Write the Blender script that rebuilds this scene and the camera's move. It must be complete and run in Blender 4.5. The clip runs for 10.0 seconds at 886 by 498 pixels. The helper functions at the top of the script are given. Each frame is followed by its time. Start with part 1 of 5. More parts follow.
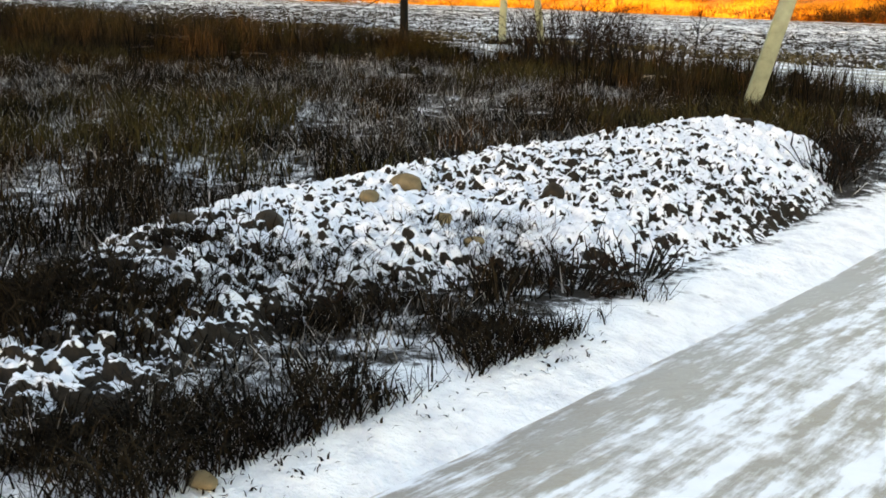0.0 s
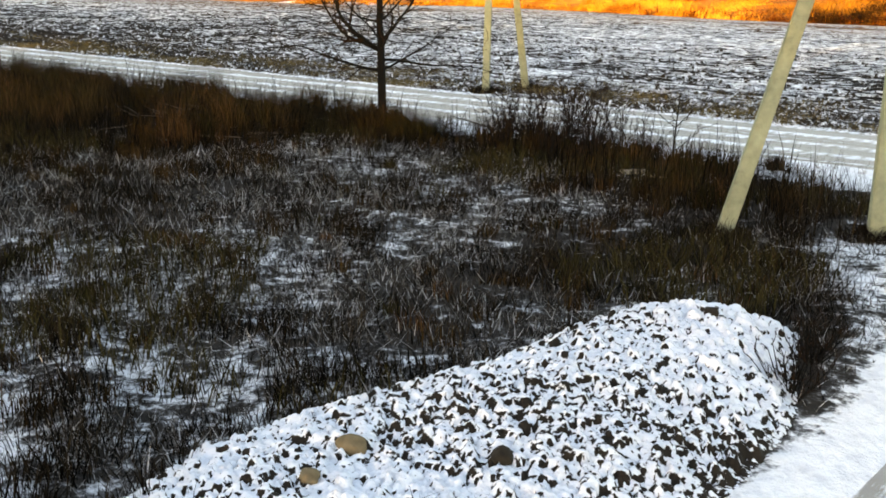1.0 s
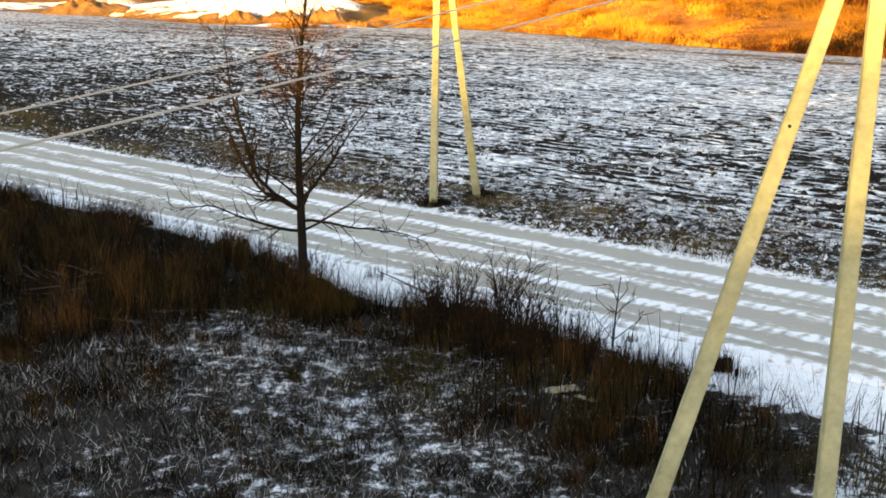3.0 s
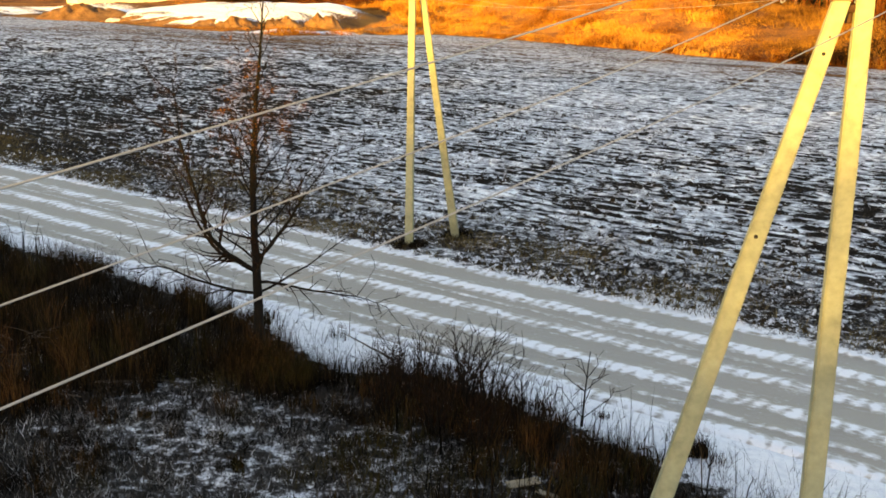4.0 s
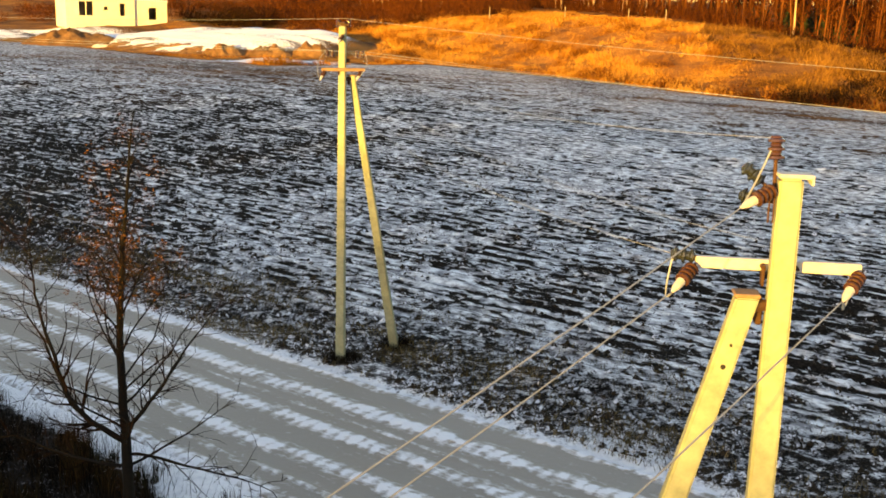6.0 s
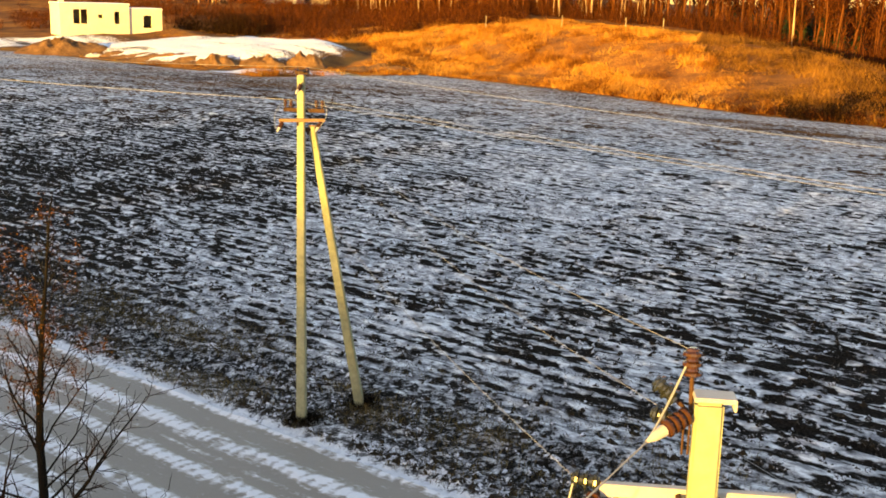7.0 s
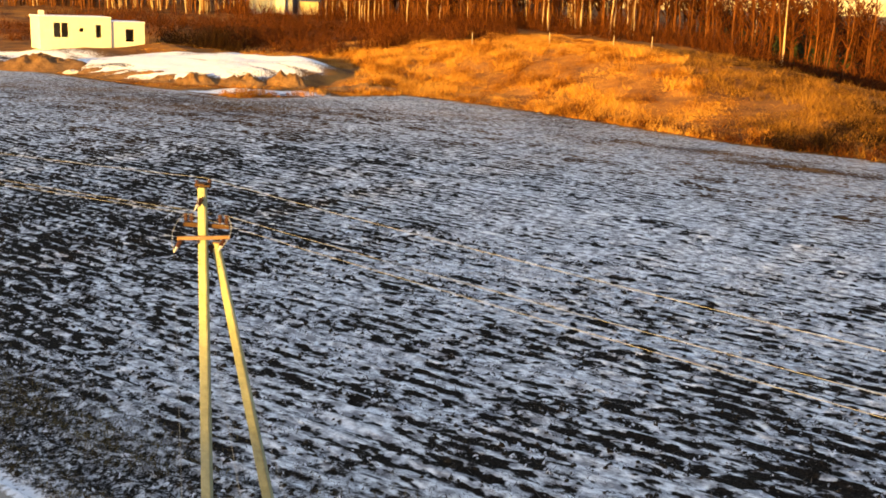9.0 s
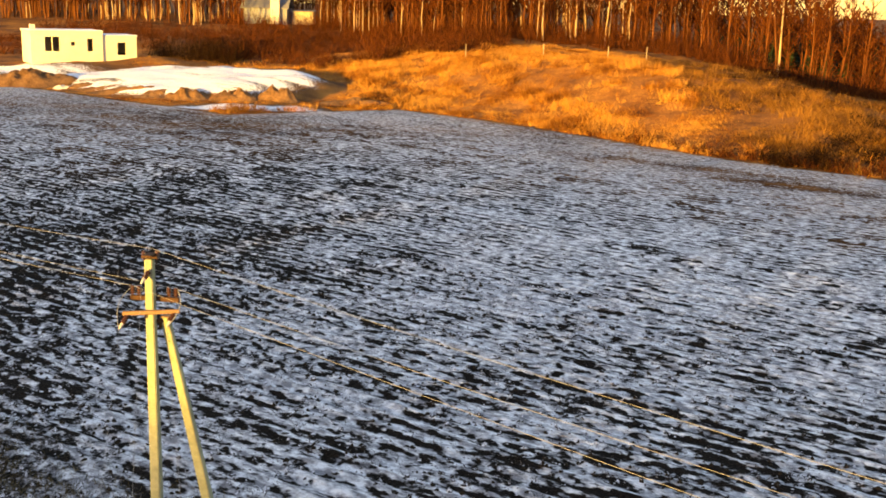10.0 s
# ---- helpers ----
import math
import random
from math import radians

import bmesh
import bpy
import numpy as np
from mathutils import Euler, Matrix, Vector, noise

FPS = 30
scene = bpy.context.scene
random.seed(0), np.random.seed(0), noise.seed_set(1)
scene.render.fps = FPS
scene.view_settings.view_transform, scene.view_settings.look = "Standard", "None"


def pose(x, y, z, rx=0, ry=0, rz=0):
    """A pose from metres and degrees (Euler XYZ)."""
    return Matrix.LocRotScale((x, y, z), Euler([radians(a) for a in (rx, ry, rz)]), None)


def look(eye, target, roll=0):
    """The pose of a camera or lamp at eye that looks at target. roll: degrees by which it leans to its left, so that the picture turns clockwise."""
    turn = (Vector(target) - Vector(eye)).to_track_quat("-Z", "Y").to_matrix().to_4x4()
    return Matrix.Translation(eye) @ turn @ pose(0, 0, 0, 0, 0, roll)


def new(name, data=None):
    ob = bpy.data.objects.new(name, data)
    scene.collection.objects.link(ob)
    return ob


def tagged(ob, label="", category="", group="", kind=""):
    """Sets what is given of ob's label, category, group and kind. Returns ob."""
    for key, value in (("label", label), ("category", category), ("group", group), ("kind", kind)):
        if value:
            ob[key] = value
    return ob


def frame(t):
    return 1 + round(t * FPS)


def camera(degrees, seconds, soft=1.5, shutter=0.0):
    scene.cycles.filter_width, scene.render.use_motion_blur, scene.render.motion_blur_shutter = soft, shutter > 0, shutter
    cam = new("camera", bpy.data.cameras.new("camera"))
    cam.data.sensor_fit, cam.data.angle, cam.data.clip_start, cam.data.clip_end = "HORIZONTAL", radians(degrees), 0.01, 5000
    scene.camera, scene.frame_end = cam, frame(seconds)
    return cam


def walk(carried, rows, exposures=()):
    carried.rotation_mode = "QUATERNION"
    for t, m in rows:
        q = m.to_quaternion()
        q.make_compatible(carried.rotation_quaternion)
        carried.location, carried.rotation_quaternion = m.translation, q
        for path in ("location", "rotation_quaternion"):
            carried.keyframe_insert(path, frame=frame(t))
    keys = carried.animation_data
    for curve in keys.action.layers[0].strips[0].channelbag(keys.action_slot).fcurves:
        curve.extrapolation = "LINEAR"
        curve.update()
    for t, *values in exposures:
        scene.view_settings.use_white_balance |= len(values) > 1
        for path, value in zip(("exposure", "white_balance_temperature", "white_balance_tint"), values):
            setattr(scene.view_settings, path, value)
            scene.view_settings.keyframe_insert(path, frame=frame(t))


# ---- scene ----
cam = camera(43.9, 10.0, soft=1.7)
PATH = [
    (0, (0.599, -0.229, 1.529), (0.479, 1.716, 1.079), 1.9),
    (0.5, (0.711, 0.091, 2.473), (0.603, 2.033, 2.007), 1.4),
    (1, (0.888, 0.525, 3.505), (0.774, 2.465, 3.032), 1.3),
    (1.1, (0.935, 0.581, 3.622), (0.819, 2.526, 3.174), 1.2),
    (1.5, (1.115, 1.112, 4.45), (1.007, 3.048, 3.96), 1.2),
    (2, (1.364, 1.842, 5.357), (1.263, 3.779, 4.871), 1.2),
    (2.5, (1.632, 2.537, 6.056), (1.533, 4.476, 5.577), 1.1),
    (3.8, (2.578, 4.838, 7.622), (2.489, 6.779, 7.148), 1.2),
    (4, (2.682, 5.052, 7.738), (2.583, 6.992, 7.262), 1.2),
    (4.5, (3.092, 5.985, 8.195), (2.984, 7.926, 7.726), 1.4),
    (5, (3.484, 6.891, 8.701), (3.38, 8.834, 8.241), 1.4),
    (5.5, (3.86, 7.72, 9.183), (3.757, 9.664, 8.727), 1.6),
    (5.7, (4.014, 8.13, 9.38), (3.911, 10.075, 8.926), 1.6),
    (6.8, (4.826, 9.986, 10.595), (4.725, 11.933, 10.149), 1.6),
    (7, (5.013, 10.346, 10.786), (4.908, 12.292, 10.339), 1.6),
    (7.5, (5.376, 11.277, 11.314), (5.275, 13.225, 10.871), 1.7),
    (8, (5.724, 12.152, 11.885), (5.62, 14.101, 11.447), 1.7),
    (8.5, (6.07, 13.048, 12.422), (5.962, 14.996, 11.982), 1.7),
    (9, (6.367, 13.906, 12.928), (6.272, 15.855, 12.487), 1.9),
    (9.5, (6.671, 14.787, 13.483), (6.563, 16.735, 13.044), 1.9),
    (10, (6.981, 15.619, 13.985), (6.887, 17.57, 13.553), 1.5),
]
EXPOSURES = [(0.0, 2.8, 8500, 22), (1.0, 2.75, 8300, 23), (2.5, 2.76, 8000, 23), (4.0, 2.26, 8000, 25), (5.5, 1.95, 7950, 25), (7.0, 1.92, 7800, 28), (10.0, 1.86, 7600, 31)]
walk(cam, [(t, look(eye, target, roll)) for t, eye, target, roll in PATH], EXPOSURES)

# ---- light: a very low sun behind the camera, clear winter sky ----
SUN_WAY = Vector((0.50, 0.866, -0.052)).normalized()
sun = new("sun", bpy.data.lights.new("sun", "SUN"))
sun.data.energy, sun.data.angle, sun.data.color = 4.6, radians(0.6), (1.0, 0.66, 0.11)
sun.rotation_mode = "QUATERNION"
sun.rotation_quaternion = SUN_WAY.to_track_quat("-Z", "Y")
sun.location = (-40, -60, 30)
world = bpy.data.worlds.new("sky")
scene.world = world
world.use_nodes = True
wn = world.node_tree
sky = wn.nodes.new("ShaderNodeTexSky")
sky.sky_type, sky.sun_disc = "NISHITA", False
sky.sun_elevation, sky.sun_rotation = radians(5.0), math.atan2(-SUN_WAY.x, -SUN_WAY.y)
sky.air_density, sky.dust_density, sky.ozone_density = 1.0, 0.5, 1.3
wn.links.new(sky.outputs["Color"], wn.nodes["Background"].inputs["Color"])
wn.nodes["Background"].inputs["Strength"].default_value = 0.15

# ---- the plan: u runs along the main road, v along the side road ----
ANG = 35.5
CU, SU = math.cos(radians(ANG)), math.sin(radians(ANG))


def xy(u, v):
    return (u * CU + v * SU, -u * SU + v * CU)


def uv(x, y):
    return (x * CU - y * SU, x * SU + y * CU)


def smooth(a, b, x):
    t = np.clip((np.asarray(x, float) - a) / (b - a), 0, 1)
    return t * t * (3 - 2 * t)


LAT = np.random.RandomState(7).rand(256, 256)


def vnoise(x, y):
    """Value noise, 0 to 1, on a lattice of unit cells."""
    x, y = np.asarray(x, float), np.asarray(y, float)
    xi, yi = np.floor(x).astype(int), np.floor(y).astype(int)
    fx, fy = x - xi, y - yi
    fx, fy = fx * fx * (3 - 2 * fx), fy * fy * (3 - 2 * fy)
    g = lambda a, b: LAT[a % 256, b % 256]
    return (g(xi, yi) * (1 - fx) + g(xi + 1, yi) * fx) * (1 - fy) + (g(xi, yi + 1) * (1 - fx) + g(xi + 1, yi + 1) * fx) * fy


def fbm(x, y, n=4):
    s, a, t = 0.0, 1.0, 0.0
    for k in range(n):
        s = s + a * vnoise(x * 2 ** k + 17.3 * k, y * 2 ** k + 5.1 * k)
        t += a
        a *= 0.5
    return s / t


ROAD_V0, ROAD_V1 = 23.4, 29.0
SIDE_U0, SIDE_U1 = -2.0, 3.2
EDGE_X = (-400.0, -72.0, -44.0, -27.0, -17.0, -7.0, 5.0, 18.0, 30.0, 41.0, 75.0, 400.0)
EDGE_Y = (330.0, 187.0, 165.0, 151.0, 158.0, 165.0, 154.0, 139.0, 123.0, 113.0, 92.0, -110.0)


def field_edge(x):
    return np.interp(x, EDGE_X, EDGE_Y)


def forest_front(x):
    return np.interp(x, (-160, -40, -10, 45, 70, 110, 200), (340, 325, 268, 232, 200, 184, 150))


def rank_from(u):
    """Where, across the lot, the short weeds give way to the rank growth by the road."""
    return np.interp(u, (-40, -21, -18.5, -17.0, -14.0, -11.5, -9.5, -5), (11.0, 11.5, 13.0, 17.3, 18.4, 17.9, 16.0, 14.8)) + 1.2 * (fbm(u * 0.5, u * 0.0 + 2.5, 2) - 0.5)


def bank_shift(u):
    """How far the weeds reach out towards the road."""
    return np.interp(u, (-30, -24, -21, -18.5, -17.3, -16.2, -15.0, -14.2, -11, -9.5, -7), (1.2, 1.4, 1.3, 0.85, 0.5, -0.1, 0.0, 1.0, 0.8, 0.5, 0.0))


def corner_side(u, v):
    """Beyond the snowy corner's edge (above 0) or among the weeds before it."""
    return u - np.interp(v, (10.0, 10.5, 12.4, 13.2, 14.4, 15.5, 17.0), (-2.45, -2.7, -3.05, -3.4, -4.15, -5.1, -5.2))


def corner_weeds(u, v):
    d = corner_side(u, v)
    return smooth(-1.9, -1.2, d) * (1 - smooth(-0.35, 0.05, d)) * smooth(9.8, 10.6, v) * (1 - smooth(14.6, 15.6, v))


def pad_mask(u, v, hu, hv):
    """The levelled snowy pad before the house."""
    u, v = u + 9 * (fbm(u * 0.06, v * 0.06, 3) - 0.5), v + 7 * (fbm(u * 0.08 + 5, v * 0.08, 3) - 0.5)
    return np.exp(-(((u + 145) / hu) ** 2 + ((v - 127 - 0.06 * (u + 145)) / hv) ** 2) ** 7)


def height(x, y):
    """The lie of the land."""
    x, y = np.asarray(x, float), np.asarray(y, float)
    u, v = uv(x, y)
    z = -0.22 * (1 - smooth(6, 16, v))
    lot = smooth(-2.2, -3.4, u) * (1 - smooth(21.0, 22.6, v))
    z = z + lot * (0.26 * (fbm(x * 0.35, y * 0.35, 3) - 0.5) + 0.10 * (fbm(x * 2.1, y * 2.1, 2) - 0.5))
    fld = smooth(29.6, 31.5, v)
    near = 1 - smooth(90, 170, v)
    z = z + fld * (0.06 * np.sin(v * 6.9 - 1.57 + 1.2 * vnoise(u * 0.12, v * 0.3)) * vnoise(u * 0.4, v * 0.6) * 1.6 + 0.05 * (vnoise(u * 1.3, v * 2.3) - 0.5)) * (0.35 + 0.65 * near)
    z = z + fld * 0.5 * (fbm(x * 0.02 + 3, y * 0.02, 2) - 0.5) * smooth(35, 80, v)
    e = y - field_edge(x)
    hill = smooth(0, 48, e) * (5.3 * np.exp(-((x - 19) / 36.0) ** 4) + 0.6 * smooth(-20, 20, x))
    z = z + hill * (0.94 + 0.12 * fbm(x * 0.09, y * 0.09, 2))
    left = 1 - smooth(-30, 10, x)
    z = z + left * (0.03 * np.clip(e - 2, 0, 75) + 0.05 * np.clip(y - 235, 0, 150))
    z = z + (1 - left) * 0.035 * np.clip(y - 215, 0, 200)
    z = z + smooth(0, 6, e) * (0.75 * (fbm(x * 0.24, y * 0.24, 3) - 0.5) + 1.1 * (fbm(x * 0.085 + 3, y * 0.085, 2) - 0.5) * smooth(4, 14, e))
    pad = pad_mask(u, v, 25.0, 13.0)
    z = z + pad * (0.8 + 0.075 * (v - 114))
    z = z + 1.15 * np.exp(-(((x + 71) / 24.0) ** 2 + ((y - 222) / 15.0) ** 2) ** 2)
    # ground stays low beneath the roads
    main = smooth(ROAD_V0 - 0.6, ROAD_V0 + 0.1, v) * (1 - smooth(ROAD_V1 - 0.1, ROAD_V1 + 0.6, v))
    side = smooth(SIDE_U0 - 0.4, SIDE_U0 + 0.1, u) * (1 - smooth(SIDE_U1 - 0.1, SIDE_U1 + 0.4, u)) * (1 - smooth(23, 24, v))
    return z - 0.16 * np.maximum(main, side)


# ---- mesh helpers ----
def fastmesh(name, verts, faces, mats, index=None):
    """A mesh from a vertex array and an array of faces of one size."""
    me = bpy.data.meshes.new(name)
    verts, faces = np.asarray(verts, np.float32), np.asarray(faces, np.int32)
    n, k = faces.shape
    me.vertices.add(len(verts))
    me.vertices.foreach_set("co", verts.ravel())
    me.loops.add(n * k)
    me.loops.foreach_set("vertex_index", faces.ravel())
    me.polygons.add(n)
    me.polygons.foreach_set("loop_start", np.arange(0, n * k, k, dtype=np.int32))
    if index is not None:
        me.polygons.foreach_set("material_index", np.asarray(index, np.int32))
    for m in mats:
        me.materials.append(m)
    me.update(calc_edges=True)
    me.validate()
    return me


def shade_smooth(me):
    me.polygons.foreach_set("use_smooth", np.ones(len(me.polygons), bool))
    return me


def grid_faces(nx, ny):
    i = np.arange(nx - 1)[:, None] * ny + np.arange(ny - 1)[None, :]
    i = i.ravel()
    return np.stack([i, i + ny, i + ny + 1, i + 1], 1)


def tube_arrays(segs, sides):
    """Tapered prisms along segments: rows of x0 y0 z0 x1 y1 z1 r0 r1."""
    s = np.asarray(segs, float)
    a, b = s[:, 0:3], s[:, 3:6]
    d = b - a
    d = d / np.maximum(np.linalg.norm(d, axis=1, keepdims=True), 1e-9)
    ref = np.where(np.abs(d[:, 2:3]) > 0.9, np.array([[1.0, 0, 0]]), np.array([[0, 0, 1.0]]))
    p = np.cross(d, ref)
    p /= np.linalg.norm(p, axis=1, keepdims=True)
    q = np.cross(d, p)
    ang = np.arange(sides) * 2 * math.pi / sides
    ring = p[:, None, :] * np.cos(ang)[None, :, None] + q[:, None, :] * np.sin(ang)[None, :, None]
    lo = a[:, None, :] + ring * s[:, 6][:, None, None]
    hi = b[:, None, :] + ring * s[:, 7][:, None, None]
    verts = np.concatenate([lo, hi], 1).reshape(-1, 3)
    k = np.arange(sides)
    base = np.stack([k, (k + 1) % sides, (k + 1) % sides + sides, k + sides], 1)
    faces = (np.arange(len(s)) * 2 * sides)[:, None, None] + base[None]
    return verts, faces.reshape(-1, 4)


def chain_arrays(pts, radii, sides):
    """One closed-up tube along a run of points."""
    p, r = np.asarray([tuple(q) for q in pts], float), np.asarray(radii, float)
    d = np.gradient(p, axis=0)
    d /= np.maximum(np.linalg.norm(d, axis=1, keepdims=True), 1e-9)
    ref = np.array([[0.31, 0.94, 0.14]])
    a = np.cross(d, ref)
    a /= np.linalg.norm(a, axis=1, keepdims=True)
    b = np.cross(d, a)
    ang = np.arange(sides) * 2 * math.pi / sides
    v = p[:, None] + r[:, None, None] * (a[:, None] * np.cos(ang)[None, :, None] + b[:, None] * np.sin(ang)[None, :, None])
    k = np.arange(sides)
    f = np.stack([k, (k + 1) % sides, (k + 1) % sides + sides, k + sides], 1)
    return v.reshape(-1, 3), ((np.arange(len(p) - 1) * sides)[:, None, None] + f[None]).reshape(-1, 4)


def blade_arrays(pos, hgt, wid, lean, rng):
    """Bent tapering blades, five points and two quads-worth of faces each, as triangles."""
    n = len(pos)
    az = rng.rand(n) * 2 * math.pi
    side = np.stack([np.cos(az), np.sin(az), np.zeros(n)], 1) * (wid * 0.5)[:, None]
    la = rng.rand(n) * 2 * math.pi
    off = np.stack([np.cos(la), np.sin(la), np.zeros(n)], 1) * (lean * hgt)[:, None]
    up = np.zeros((n, 3))
    up[:, 2] = hgt
    mid = pos + up * 0.55 + off * 0.3
    tip = pos + up * (1 - 0.25 * lean[:, None]) + off
    v = np.stack([pos - side, pos + side, mid + side * 0.7, mid - side * 0.7, tip], 1).reshape(-1, 3)
    f = np.array([[0, 1, 2], [0, 2, 3], [3, 2, 4]])
    return v, ((np.arange(n) * 5)[:, None, None] + f[None]).reshape(-1, 3)


def part(name, bm, material, parent, label=""):
    me = bpy.data.meshes.new(name)
    bm.to_mesh(me)
    bm.free()
    me.materials.append(material)
    ob = new(name, me)
    if parent:
        ob.parent = parent
    if label:
        ob["label"] = label
    return ob


def empty(name, m=None):
    ob = new(name)
    ob.empty_display_size = 0.3
    if m is not None:
        ob.matrix_basis = m
    return ob


def box(bm, c, s, m=None, bevel=0.0):
    r = bmesh.ops.create_cube(bm, size=1.0, matrix=Matrix.Translation(c) @ Matrix.Diagonal((*s, 1)))
    vs = r["verts"]
    if m is not None:
        bmesh.ops.transform(bm, matrix=m, verts=vs)
    if bevel:
        es = list({e for v in vs for e in v.link_edges})
        bmesh.ops.bevel(bm, geom=es, offset=bevel, segments=1, affect="EDGES")
    return vs


def rod(bm, a, b, r0, r1=None, sides=10, caps=True):
    a, b = Vector(a), Vector(b)
    d = b - a
    m = Matrix.Translation((a + b) / 2) @ d.to_track_quat("Z", "Y").to_matrix().to_4x4()
    return bmesh.ops.create_cone(bm, cap_ends=caps, segments=sides, radius1=r0, radius2=r0 if r1 is None else r1, depth=d.length, matrix=m)["verts"]


# ---- materials ----
def node(nt, kind, **kw):
    n = nt.nodes.new("ShaderNode" + kind)
    for k, v in kw.items():
        if k in n.inputs:
            n.inputs[k].default_value = v
    return n


def noise_tex(nt, vec, scale, detail=4.0, rough=0.55):
    n = node(nt, "TexNoise", Scale=scale, Detail=detail, Roughness=rough)
    nt.links.new(vec, n.inputs["Vector"])
    return n.outputs["Fac"]


def ramp(nt, fac, *stops):
    n = nt.nodes.new("ShaderNodeValToRGB")
    el = n.color_ramp.elements
    while len(el) < len(stops):
        el.new(0.5)
    for e, (p, c) in zip(el, stops):
        e.position, e.color = p, (*c, 1) if isinstance(c, tuple) else (c, c, c, 1)
    nt.links.new(fac, n.inputs["Fac"])
    return n.outputs["Color"]


def calc(nt, op, a, b=None, clamp=False):
    n = nt.nodes.new("ShaderNodeMath")
    n.operation, n.use_clamp = op, clamp
    for i, x in enumerate((a, b)):
        if x is None:
            continue
        if isinstance(x, (int, float)):
            n.inputs[i].default_value = x
        else:
            nt.links.new(x, n.inputs[i])
    return n.outputs[0]


def mix(nt, fac, a, b):
    n = nt.nodes.new("ShaderNodeMix")
    n.data_type = "RGBA"
    for s, x in ((n.inputs[0], fac), (n.inputs[6], a), (n.inputs[7], b)):
        if isinstance(x, (int, float)):
            s.default_value = x
        elif isinstance(x, tuple):
            s.default_value = (*x, 1)
        else:
            nt.links.new(x, s)
    return n.outputs[2]


def start(name, rough=0.8):
    m = bpy.data.materials.new(name)
    m.use_nodes = True
    nt = m.node_tree
    b = nt.nodes["Principled BSDF"]
    b.inputs["Roughness"].default_value = rough
    b.inputs["Specular IOR Level"].default_value = 0.5 if rough < 0.6 else 0.12
    co = nt.nodes.new("ShaderNodeTexCoord").outputs["Object"]
    return m, nt, b, co


def bump(nt, b, h, strength, dist):
    n = nt.nodes.new("ShaderNodeBump")
    n.inputs["Strength"].default_value, n.inputs["Distance"].default_value = strength, dist
    nt.links.new(h, n.inputs["Height"])
    nt.links.new(n.outputs["Normal"], b.inputs["Normal"])


def turned(nt, co, sx=1.0, sy=1.0):
    """Coordinates along and across the roads, scaled."""
    m = nt.nodes.new("ShaderNodeMapping")
    m.inputs["Rotation"].default_value = (0, 0, radians(ANG))
    nt.links.new(co, m.inputs["Vector"])
    k = nt.nodes.new("ShaderNodeMapping")
    k.inputs["Scale"].default_value = (sx, sy, 1)
    nt.links.new(m.outputs["Vector"], k.inputs["Vector"])
    return k.outputs["Vector"]


def attr(nt, name):
    n = nt.nodes.new("ShaderNodeAttribute")
    n.attribute_name = name
    return n.outputs["Fac"]


